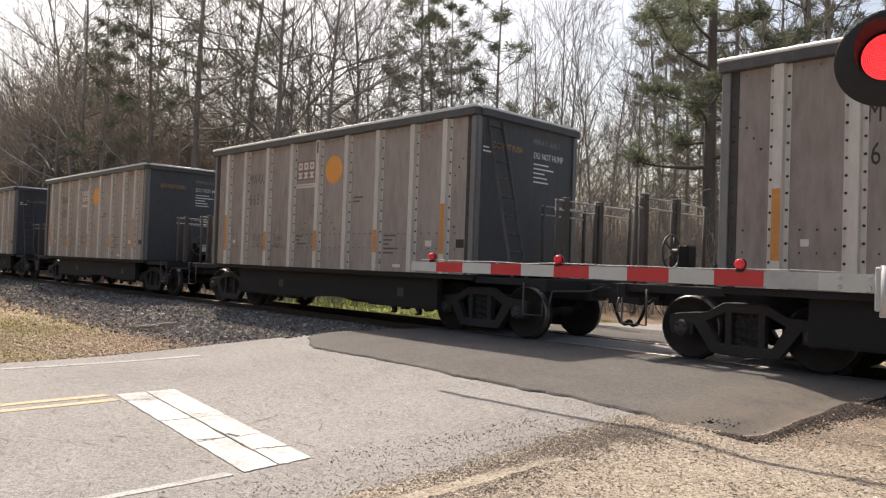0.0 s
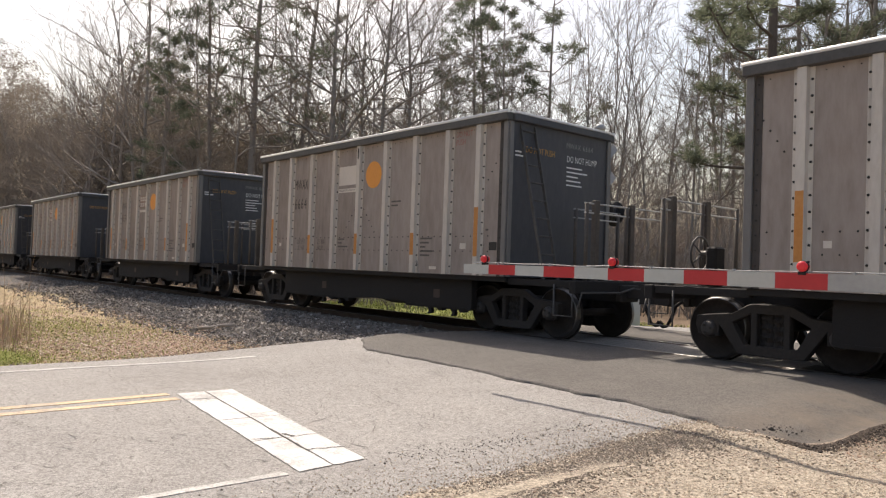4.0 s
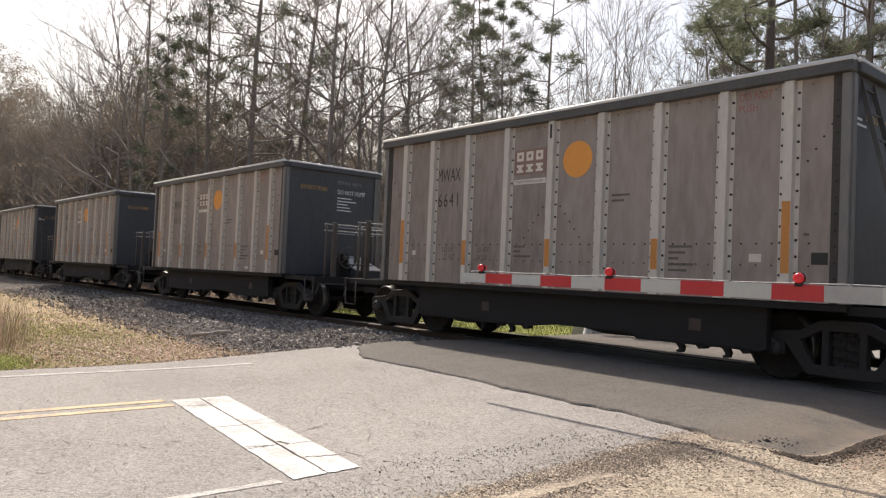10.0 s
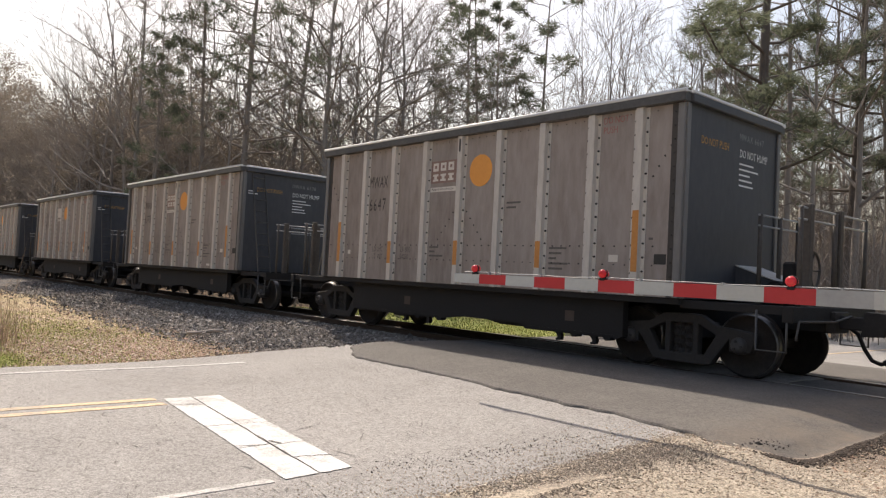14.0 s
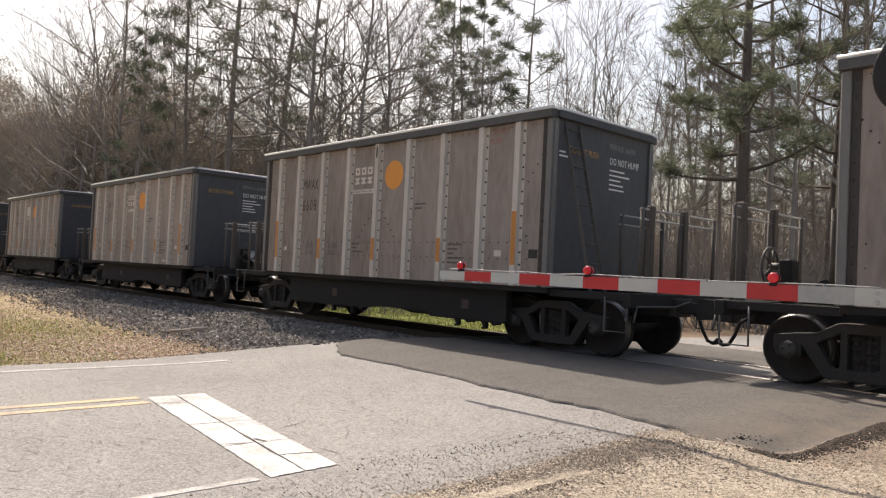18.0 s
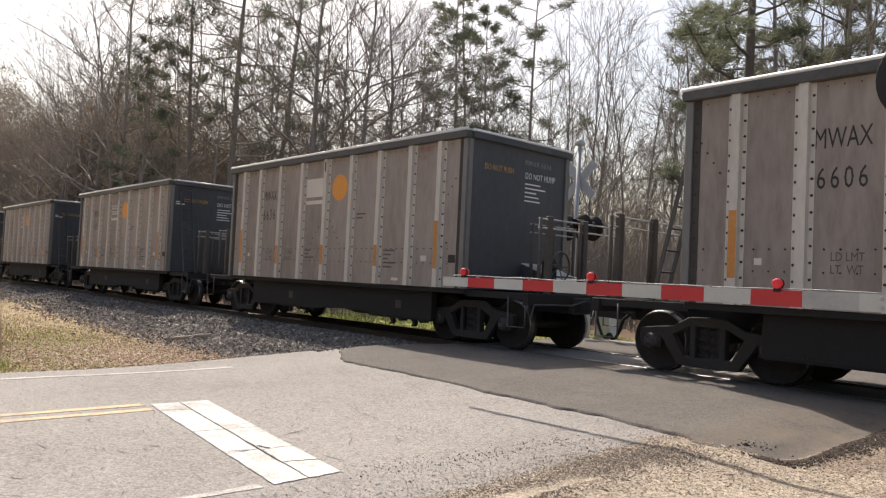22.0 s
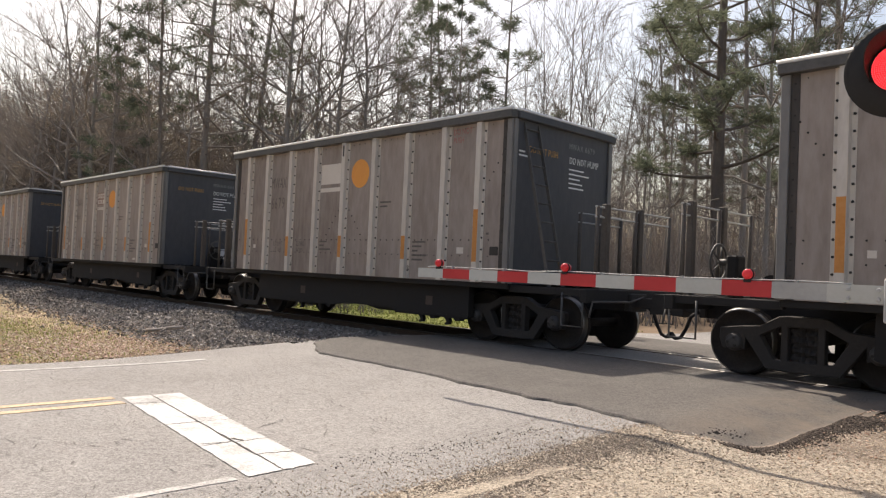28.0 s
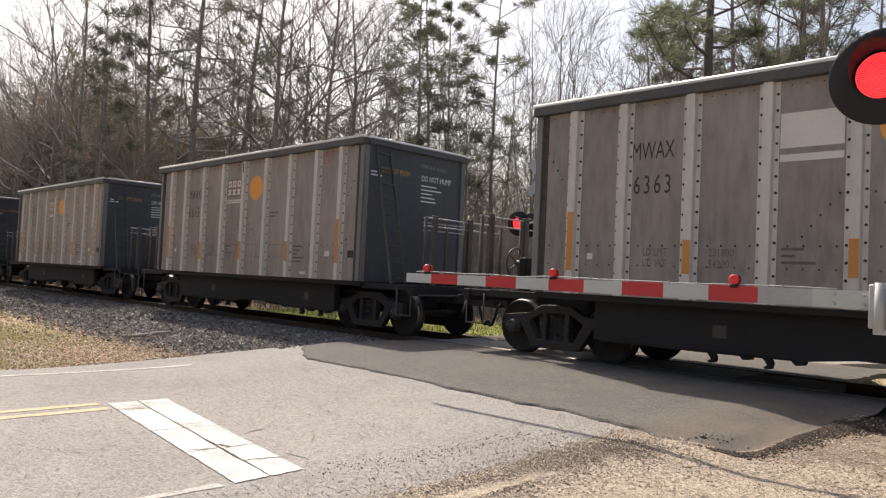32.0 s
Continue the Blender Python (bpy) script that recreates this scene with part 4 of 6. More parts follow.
def build_truck(parent, x):
    bm = bmesh.new()
    box(bm, -0.16, 0.16, -0.95, 0.95, 0.48, 0.72, 0.03)
    lathe(bm, [(0.05, 0.70), (0.2, 0.70), (0.2, 0.80), (0.05, 0.80)], 14, "Z")
    rod(bm, (-0.62, -0.55, 0.42), (-0.62, 0.55, 0.42), 0.035, 6)
    rod(bm, (0.62, -0.55, 0.42), (0.62, 0.55, 0.42), 0.035, 6)
    truck = part("truck", bm, BLACK, parent)
    truck.matrix_basis = pose(x, 0, 0)
    for s in (-1, 1):
        bm = bmesh.new()
        y0, y1 = sorted((s * 0.93, s * 1.07))
        pts, cells = {"H": (0.0, 0.13), "K": (0.0, 0.71), "L": (0.0, 0.85)}, []
        half = {"A0": (1.10, 0.50), "A1": (1.09, 0.64), "B0": (0.74, 0.53), "B1": (0.80, 0.68), "C0": (0.54, 0.57), "C1": (0.55, 0.70), "D0": (0.27, 0.71), "D1": (0.30, 0.84), "E0": (0.18, 0.71), "E1": (0.20, 0.85),
                "F0": (0.46, 0.14), "F1": (0.36, 0.27), "G0": (0.27, 0.27), "G1": (0.18, 0.27), "H0": (0.2, 0.13), "P0": (1.05, 0.36), "P1": (0.74, 0.36)}
        for t, k in (("l", -1), ("r", 1)):
            pts.update({n + t: (k * x, z) for n, (x, z) in half.items()})
            for c in ("A0 B0 B1 A1", "B0 C0 C1 B1", "C0 D0 D1 C1", "D0 E0 E1 D1", "B0 C0 F1 F0", "D0 E0 G1 G0", "F0 H0 G0 F1", "H0 G1 G0", "A0 P0 P1 B0"):
                cells.append([n + t for n in c.split()])
            cells += [["E0" + t, "K", "L", "E1" + t], ["H0" + t, "H", "G1" + t]]
        pts["J"] = (0.0, 0.27)
        cells += [["H", "G1l", "J"], ["H", "G1r", "J"]]
        slab(bm, pts, cells, y0, y1)
        bmesh.ops.bevel(bm, geom=[e for e in bm.edges if len(e.link_faces) == 2 and e.calc_face_angle(0) > 1.0], offset=0.012, segments=1, affect="EDGES", profile=0.5)
        part("sideframe", bm, TRUCK, truck)
        bm = bmesh.new()
        grid = []
        for j in range(15):
            z = 0.27 + 0.44 * j / 14
            grid.append([bm.verts.new((-0.19 + 0.38 * i / 14, s * (0.955 + 0.035 * abs(math.sin(i / 14 * 4 * math.pi)) + 0.022 * math.sin(j * 1.6 + 0.25 * i)), z)) for i in range(15)])
        for j in range(14):
            for i in range(14):
                bm.faces.new((grid[j][i], grid[j][i + 1], grid[j + 1][i + 1], grid[j + 1][i]))
        bmesh.ops.recalc_face_normals(bm, faces=bm.faces[:])
        bmesh.ops.solidify(bm, geom=bm.faces[:], thickness=0.02)
        part("spring_nest", bm, TRUCK, truck, "stack of dark coil springs")
    wheels = []
    for k in (-1, 1):
        bm = bmesh.new()
        rod(bm, (0, -1.06, 0), (0, 1.06, 0), 0.075, 12)
        for s in (-1, 1):
            prof = [(0.09, 0.715), (0.14, 0.735), (0.17, 0.755), (0.37, 0.735), (0.40, 0.705), (0.484, 0.705), (0.482, 0.725), (0.462, 0.735), (0.457, 0.745)]
            lathe(bm, [(r, s * h) for r, h in prof], 18)
            lathe(bm, [(r, s * h) for r, h in [(0.457, 0.745), (0.456, 0.80), (0.452, 0.828), (0.442, 0.842), (0.428, 0.848)]], 24, mi=1, caps=False)
            lathe(bm, [(r, s * h) for r, h in [(0.428, 0.848), (0.41, 0.848), (0.39, 0.815), (0.22, 0.79), (0.15, 0.86), (0.09, 0.865)]], 18, caps=False)
            lathe(bm, [(r, s * h) for r, h in [(0.115, 0.93), (0.125, 0.95), (0.125, 1.07), (0.105, 1.10), (0.10, 1.125), (0.04, 1.13)]], 12, mi=2)
            for j in range(3):
                a = j * 2 * math.pi / 3
                rod(bm, (0.062 * math.cos(a), s * 1.12, 0.062 * math.sin(a)), (0.062 * math.cos(a), s * 1.15, 0.062 * math.sin(a)), 0.02, 6, 3)
        w = part("wheelset", bm, [WHEELFACE, TREAD, BEARING, BOLT], truck, "dark steel wheelset with worn bright treads")
        w.matrix_basis = pose(k * 0.889, 0, 0.457)
        wheels.append(w)
    return wheels


def build_end(parent, s, ladder):
    """Deck, railings, coupler and either the ladder or the brake gear at one end (s = 1: leading)."""
    bm = bmesh.new()
    box(bm, *sorted((s * 6.16, s * 6.30)), -1.42, 1.42, 0.84, 1.05, 0.01)
    part("end_sill", bm, BLACK, parent)
    for y in (-1.32, 1.32):
        bm = bmesh.new()
        box(bm, *sorted((s * (BODY - 0.02), s * 6.158)), y - 0.045, y + 0.045, 0.93, 1.045, 0.006)
        part("end_beam", bm, BLACK, parent)
    bm = bmesh.new()
    for k in range(6):
        box(bm, *sorted((s * (5.84 + 0.052 * k), s * (5.862 + 0.052 * k))), -1.27, 1.27, 1.01, 1.045)
    for y in (-1.1, 0.0, 1.1):
        box(bm, *sorted((s * 5.83, s * 6.155)), y - 0.02, y + 0.02, 0.985, 1.012)
    part("walkway_grating", bm, BLACK, parent)
    bm = bmesh.new()
    box(bm, *sorted((s * 5.20, s * 5.30)), -1.27, 1.27, 0.97, 1.042, 0.006)
    part("cross_beam", bm, BLACK, parent)
    for x, ya, yb, thick in ((5.25, -0.25, 1.15, ()), (6.22, -1.15, 1.20, (0.15, -0.85))):
        bm = bmesh.new()
        for z in (2.36, 2.20):
            rod(bm, (s * x, ya, z), (s * x, yb, z - 0.0), 0.015, 7)
        part("handrail", bm, DULLGREY, parent, "thin grey steel handrail")
        n = 3
        for i in range(n):
            y = ya + 0.06 + (yb - ya - 0.12) * i / (n - 1)
            bm = bmesh.new()
            rod(bm, (s * x, y, 1.04), (s * x, y, 2.37), 0.034, 6)
            part("rail_post", bm, DUSTYPOST, parent)
        for y in thick:
            bm = bmesh.new()
            box(bm, s * x - 0.05, s * x + 0.05, y - 0.06, y + 0.06, 1.04, 2.42, 0.012)
            part("rail_post", bm, DUSTYPOST, parent, "thick dusty box-section post")
    # coupler
    bm = bmesh.new()
    box(bm, *sorted((s * 6.28, s * 6.72)), -0.09, 0.09, 0.76, 0.94, 0.02)
    prism(bm, [(s * 6.66, 0.68), (s * 6.94, 0.70), (s * 6.97, 1.00), (s * 6.70, 1.02)], -0.17, 0.14)
    box(bm, *sorted((s * 6.24, s * 6.36)), -0.26, 0.26, 0.70, 1.0, 0.02)
    part("coupler", bm, TRUCK, parent, "dark cast knuckle coupler")
    bm = bmesh.new()
    pipe(bm, [(s * 6.35, 0.28 * s, 0.78), (s * 6.48, 0.26 * s, 0.70), (s * 6.58, 0.22 * s, 0.50), (s * 6.70, 0.15 * s, 0.36), (s * 6.84, 0.06 * s, 0.33), (s * 6.95, 0.0, 0.37)], 0.028, 7)
    rod(bm, (s * 6.90, 0.02, 0.35), (s * 6.99, 0.0, 0.39), 0.042, 7)
    part("air_hose", bm, BLACK, parent, "black rubber brake hose")
    bm = bmesh.new()
    pipe(bm, [(s * 6.33, -1.38, 0.62), (s * 6.33, -1.30, 0.86), (s * 6.40, -0.35, 0.86), (s * 6.52, -0.12, 0.95)], 0.016, 6)
    part("uncoupling_lever", bm, RIM, parent)
    for y in (-1.40, 1.40):
        bm = bmesh.new()
        x = s * 6.02
        pipe(bm, [(x - 0.2, y, 0.98), (x - 0.2, y, 0.46), (x + 0.2, y, 0.46), (x + 0.2, y, 0.98)], 0.016, 6)
        part("sill_step", bm, RIM, parent)
    if ladder:
        a, b = (s * 4.70, 3.86), (s * 5.38, 1.05)
        bm = bmesh.new()
        for y in (-1.18, -0.80):
            prism(bm, [(a[0] - 0.03, a[1]), (a[0] + 0.03, a[1]), (b[0] + 0.03, b[1]), (b[0] - 0.03, b[1])], y - 0.012, y + 0.012)
        for k in range(9):
            t = 0.04 + k * 0.115
            x, z = a[0] + (b[0] - a[0]) * t, a[1] + (b[1] - a[1]) * t
            rod(bm, (x, -1.18, z), (x, -0.80, z), 0.016, 6)
        part("ladder", bm, RIM, parent, "leaning steel end ladder")
    else:
        bm = bmesh.new()
        prism(bm, [(s * 4.66, 1.05), (s * 5.75, 1.05), (s * 5.75, 1.22), (s * 4.66, 1.62)], 0.15, 0.95)
        part("brake_hood", bm, NAVY, parent, "sloping navy steel hood")
        bm = bmesh.new()
        v = [(s * 4.68, 0.13, 1.615), (s * 5.80, 0.13, 1.235), (s * 5.80, 0.97, 1.235), (s * 4.68, 0.97, 1.615)]
        lo = [bm.verts.new(p) for p in v]
        hi = [bm.verts.new((p[0], p[1], p[2] + 0.015)) for p in v]
        bm.faces.new(lo)
        bm.faces.new(hi)
        for i in range(4):
            bm.faces.new((lo[i], lo[(i + 1) % 4], hi[(i + 1) % 4], hi[i]))
        bmesh.ops.recalc_face_normals(bm, faces=bm.faces[:])
        part("hood_plate", bm, POST, parent, "light worn metal cover plate")
        bm = bmesh.new()
        rim = [Vector((s * 6.05, -0.30 + 0.27 * math.cos(k * math.pi / 10), 1.55 + 0.27 * math.sin(k * math.pi / 10))) for k in range(21)]
        pipe(bm, rim, 0.018, 6)
        for k in range(0, 20, 4):
            rod(bm, rim[k], (s * 6.02, -0.30, 1.55), 0.012, 5)
        rod(bm, (s * 5.85, -0.30, 1.55), (s * 6.05, -0.30, 1.55), 0.05, 8)
        part("brake_wheel", bm, RIM, parent, "spoked hand-brake wheel")
        bm = bmesh.new()
        box(bm, *sorted((s * 5.70, s * 5.88)), -0.44, -0.16, 1.05, 1.66, 0.03)
        rod(bm, (s * 5.4, 0.0, 1.25), (s * 5.4, 0.9, 1.25), 0.14, 12)
        part("brake_gear", bm, BLACK, parent)


def build_car(name, ladder):
    car = empty(name, "ribbed grey aluminium hopper car with navy ends on the track", "hopper car", "cars of the train")
    for s in (-1, 1):
        part("side_skin", side_skin(s), [ALU, BOLT], car)
    for s in (-1, 1):
        shared = {}
        for i, x in enumerate(POSTS):
            key = i == 4
            if key not in shared:
                shared[key] = part("stake", hat_post(key, s < 0), [POST, BOLT], car)
                ob = shared[key]
            else:
                ob = new("stake", shared[key].data)
                ob.parent = car
            ob.matrix_basis = pose(x, -HALF, 0) if s < 0 else pose(x + 0.26, HALF, 0, 0, 0, 180)
    # top rail; the cap's pale colour and round lip stand in for sun sheen
    for s in (-1, 1):
        bm = bmesh.new()
        box(bm, -BODY - 0.06, BODY + 0.06, *sorted((s * (HALF - 0.06), s * (HALF + 0.11))), TOP - 0.155, TOP - 0.012, 0.012)
        part("top_rail", bm, RIM, car)
        bm = bmesh.new()
        box(bm, -BODY - 0.07, BODY + 0.07, *sorted((s * (HALF - 0.07), s * (HALF + 0.115))), TOP - 0.012, TOP + 0.006)
        rod(bm, (-BODY - 0.07, s * (HALF + 0.085), TOP + 0.004), (BODY + 0.07, s * (HALF + 0.085), TOP + 0.004), 0.034, 10)
        part("rail_cap", bm, CAPSHEEN, car, "metal edge with sun sheen put into its pale colour")
        bm = bmesh.new()
        box(bm, *sorted((s * (BODY - 0.06), s * (BODY + 0.10))), -HALF + 0.065, HALF - 0.065, TOP - 0.145, TOP - 0.014, 0.012)
        part("end_rail", bm, NAVY, car)
        bm = bmesh.new()
        box(bm, *sorted((s * (BODY - 0.07), s * (BODY + 0.105))), -HALF + 0.075, HALF - 0.075, TOP - 0.013, TOP + 0.004)
        rod(bm, (s * (BODY + 0.075), -HALF + 0.06, TOP + 0.002), (s * (BODY + 0.075), HALF - 0.06, TOP + 0.002), 0.030, 10)
        part("rail_cap", bm, CAPSHEEN, car, "metal edge with sun sheen put into its pale colour")
    for s in (-1, 1):
        bm = bmesh.new()
        box(bm, *sorted((s * (BODY - 0.03), s * (BODY + 0.012))), -HALF + 0.002, HALF - 0.002, SILL, TOP - 0.14)
        part("end_plate", bm, NAVY, car, "dusty navy end plate")
        for y in (-1, 1):
            bm = bmesh.new()
            box(bm, *sorted((s * (BODY - 0.085), s * (BODY + 0.03))), *sorted((y * (HALF + 0.001), y * (HALF + 0.045))), SILL, TOP - 0.156, 0.010)
            box(bm, *sorted((s * (BODY + 0.013), s * (BODY + 0.05))), *sorted((y * (HALF - 0.10), y * (HALF + 0.0))), SILL, TOP - 0.156, 0.008)
            part("corner_post", bm, CORNER, car)
            if y < 0:
                bm = bmesh.new()
                box(bm, *sorted((s * (BODY - 0.19), s * (BODY - 0.089))), -HALF - 0.014, -HALF - 0.001, SILL, TOP - 0.156)
                bolt_row(bm, [(s * (BODY - 0.135), -HALF - 0.014, SILL + 0.1 + 0.2 * k) for k in range(14)], 0.015, 0.012)
                part("corner_angle", bm, [DARKANGLE, BOLT], car, "dark bolted corner angle")
    # hopper floor inside and the chutes beneath
    bm = bmesh.new()
    prism(bm, [(-4.55, 2.2), (-2.4, 1.08), (2.4, 1.08), (4.55, 2.2), (4.55, 2.15), (2.4, 1.03), (-2.4, 1.03), (-4.55, 2.15)], -HALF + 0.04, HALF - 0.04)
    part("slope_sheet", bm, ALU, car)
    bm = bmesh.new()
    for y in (-1, 1):
        box(bm, -BODY, BODY, *sorted((y * 1.30, y * 1.44)), 0.97, 1.062, 0.008)
    part("side_sill", bm, BLACK, car)
    bm = bmesh.new()
    box(bm, -6.25, 6.25, -0.22, 0.22, 0.70, 1.03, 0.01)
    part("centre_sill", bm, BLACK, car)
    for way in (-1, 1):
        bm = bmesh.new()
        for y0, y1 in ((-1.12, -0.25), (0.25, 1.12)):
            prism(bm, [(way * u, z) for u, z in ((0.2, 1.06), (3.05, 1.06), (3.0, 0.44), (2.6, 0.385), (0.9, 0.385), (0.4, 0.46))], y0, y1)
        part("hopper_chute", bm, BLACK, car)
    # side skirts of the discharge doors, with their lower rims
    for y0, y1 in ((-1.28, -1.14), (1.14, 1.28)):
        bm = bmesh.new()
        prism(bm, [(-3.65, 1.06), (3.65, 1.06), (3.66, 0.42), (3.55, 0.375), (1.64, 0.37), (1.56, 0.45), (0.0, 0.46), (-0.65, 0.38), (-1.95, 0.365), (-3.55, 0.375), (-3.66, 0.42)], y0, y1)
        for a, b in ((-3.5, -0.7), (1.66, 3.5)):
            box(bm, a, b, y0 - 0.012, y1 + 0.012, 0.40, 0.43)
        for u in (-1.33, -0.67, 2.71, 3.37):
            prism(bm, [(u - 0.09, 0.385), (u + 0.08, 0.385), (u + 0.06, 0.335), (u - 0.03, 0.325)], y0, y1)
        part("door_skirt", bm, BLACK, car)
    for u in (-1.83, -1.08, 2.33, 3.05):
        # hooked door latches
        bm = bmesh.new()
        prism(bm, [(u - 0.07, 0.40), (u + 0.05, 0.40), (u + 0.09, 0.31), (u + 0.07, 0.245), (u - 0.01, 0.235), (u - 0.03, 0.26), (u + 0.02, 0.29), (u - 0.01, 0.335)], -1.24, -1.16)
        part("door_hook", bm, BLACK, car)
    for u in (-1.78, 2.52):
        bm = bmesh.new()
        box(bm, u, u + 0.19, -1.284, -1.2805, 0.58, 0.75)
        part("stencil_patch", bm, RUSTPATCH, car, "faded brown stencil patch on the skirt")
    wheels = build_truck(car, -4.54) + build_truck(car, 4.54)
    build_end(car, 1, ladder)
    build_end(car, -1, not ladder)
    # orange reflective strips on the stakes
    for i, z0, z1 in ((0, 1.42, 2.32), (2, 1.42, 1.88), (4, 1.43, 1.89), (6, 1.43, 1.88), (8, 1.42, 2.34)):
        bm = bmesh.new()
        box(bm, POSTS[i] + 0.073, POSTS[i] + 0.181, -HALF - 0.0835, -HALF - 0.0805, z0, z1)
        part("reflective_strip", bm, ORANGE, car)
    # orange disc
    bm = bmesh.new()
    prism(bm, [(POSTS[4] + 0.65 + 0.300 * math.cos(k * math.pi / 24), 3.20 + 0.300 * math.sin(k * math.pi / 24)) for k in range(48)], -HALF - 0.005, -HALF - 0.002)
    part("painted_disc", bm, SUNDISC, car, "round orange painted disc")
    # placards and small stencils
    for x, z, w, h in ((POSTS[0] + 0.40, 1.60, 0.10, 0.09), (POSTS[7] + 0.50, 1.56, 0.17, 0.11), (POSTS[6] + 0.62, 1.15, 0.22, 0.06)):
        bm = bmesh.new()
        plate(bm, x, x + w, z, z + h)
        part("placard", bm, CREAM, car)
    bm = bmesh.new()
    plate(bm, POSTS[8] + 0.42, POSTS[8] + 0.62, 1.54, 1.69)
    part("placard", bm, INK, car, "small black stencilled plate")
    letters("stencil", "B", 0.05, 0.10, POSTS[6] + 0.245, 1.26, INK, car, off=0.013)
    letters("stencil", "A", 0.05, 0.10, POSTS[2] + 0.245, 1.26, INK, car, off=0.013)
    letters("stencil", "LD LMT\nLT  WT", 0.38, 0.26, POSTS[1] + 0.66, 1.64, FAINT, car)
    letters("stencil", "231800\n54200", 0.34, 0.26, POSTS[2] + 0.58, 1.64, FAINT, car)
    letters("stencil", "DO NOT\nPUSH", 0.46, 0.26, POSTS[7] + 0.54, 3.70, REDINK, car)
    for i, z, n in ((5, 2.55, 2), (6, 1.75, 5), (3, 1.75, 3), (8, 1.9, 1)):
        bm = bmesh.new()
        for k in range(n):
            wdt = 0.16 + 0.35 * ((k * 37 + i * 11) % 10) / 10
            if i == 8:
                wdt = 0.07
            plate(bm, POSTS[i] + 0.32, POSTS[i] + 0.32 + wdt, z - k * 0.085, z - k * 0.085 + 0.035)
        part("stencil", bm, FAINT, car)
    # end lettering
    letters("stencil", "DO NOT PUSH", 0.80, 0.115, -0.62, 3.42, AMBER, car, "end", label="amber stencilled words")
    letters("stencil", "DO NOT HUMP", 0.92, 0.125, 0.60, 3.38, WHITE, car, "end", label="white stencilled words")
    bm = bmesh.new()
    for k in range(5):
        w = (0.46, 0.62, 0.34, 0.42, 0.46)[k]
        plate(bm, 0.14, 0.14 + w, 3.20 - 0.085 * k, 3.226 - 0.085 * k, face="end")
    part("stencil", bm, WHITE, car)
    if ladder:
        bm = bmesh.new()
        for k in range(2):
            plate(bm, -1.30, -1.30 + 0.16 + 0.14 * k, 3.34 - 0.07 * k, 3.37 - 0.07 * k, face="end")
        part("stencil", bm, WHITE, car)
    return car, wheels


def dress(car, number, style, seed):
    """What sets one car apart: its number, the worn company panel, graffiti."""
    r = random.Random(seed)
    ink = INK if r.random() < 0.85 else FAINT
    letters("lettering", "MWAX", 0.66, 0.25, POSTS[1] + 0.58, 3.17, ink, car)
    letters("lettering", number, 0.58, 0.27, POSTS[1] + 0.575, 2.68, ink, car)
    letters("lettering", "MWAX " + number, 0.80, 0.105, 0.52, 3.64, WORNLETTER, car, "end", label="faded white car mark")
    x0 = POSTS[3] + 0.268
    bm = bmesh.new()
    plate(bm, x0, x0 + 0.745, 3.03, 3.47)
    part("company_panel", bm, {0: MAROON, 1: CREAM, 2: ALU}[style], car, {0: "faded brown company panel", 1: "worn cream company panel", 2: "grey worn company panel"}[style])
    bm = bmesh.new()
    plate(bm, x0, x0 + 0.745, 2.86, 2.95)
    part("company_strip", bm, CREAM, car)
    if r.random() < 0.8:
        letters("lettering", "Rapid Discharge", 0.64, 0.060, x0 + 0.37, 2.905, FAINT, car, off=0.009)
    if style != 1:
        # the company mark, as plain blocks
        for row in range(2):
            for k in range(3):
                bm = bmesh.new()
                xa, za = x0 + 0.06 + 0.225 * k, 3.07 + 0.20 * (1 - row)
                if row == 0:
                    plate(bm, xa, xa + 0.16, za, za + 0.16, 0.008)
                    plate(bm, xa + 0.05, xa + 0.11, za + 0.05, za + 0.11, 0.011, 1)
                else:
                    plate(bm, xa, xa + 0.16, za, za + 0.04, 0.008)
                    plate(bm, xa, xa + 0.16, za + 0.10, za + 0.14, 0.008)
                    plate(bm, xa + 0.04, xa + 0.12, za + 0.04, za + 0.10, 0.008)
                part("company_mark", bm, [CREAM, MAROON], car)


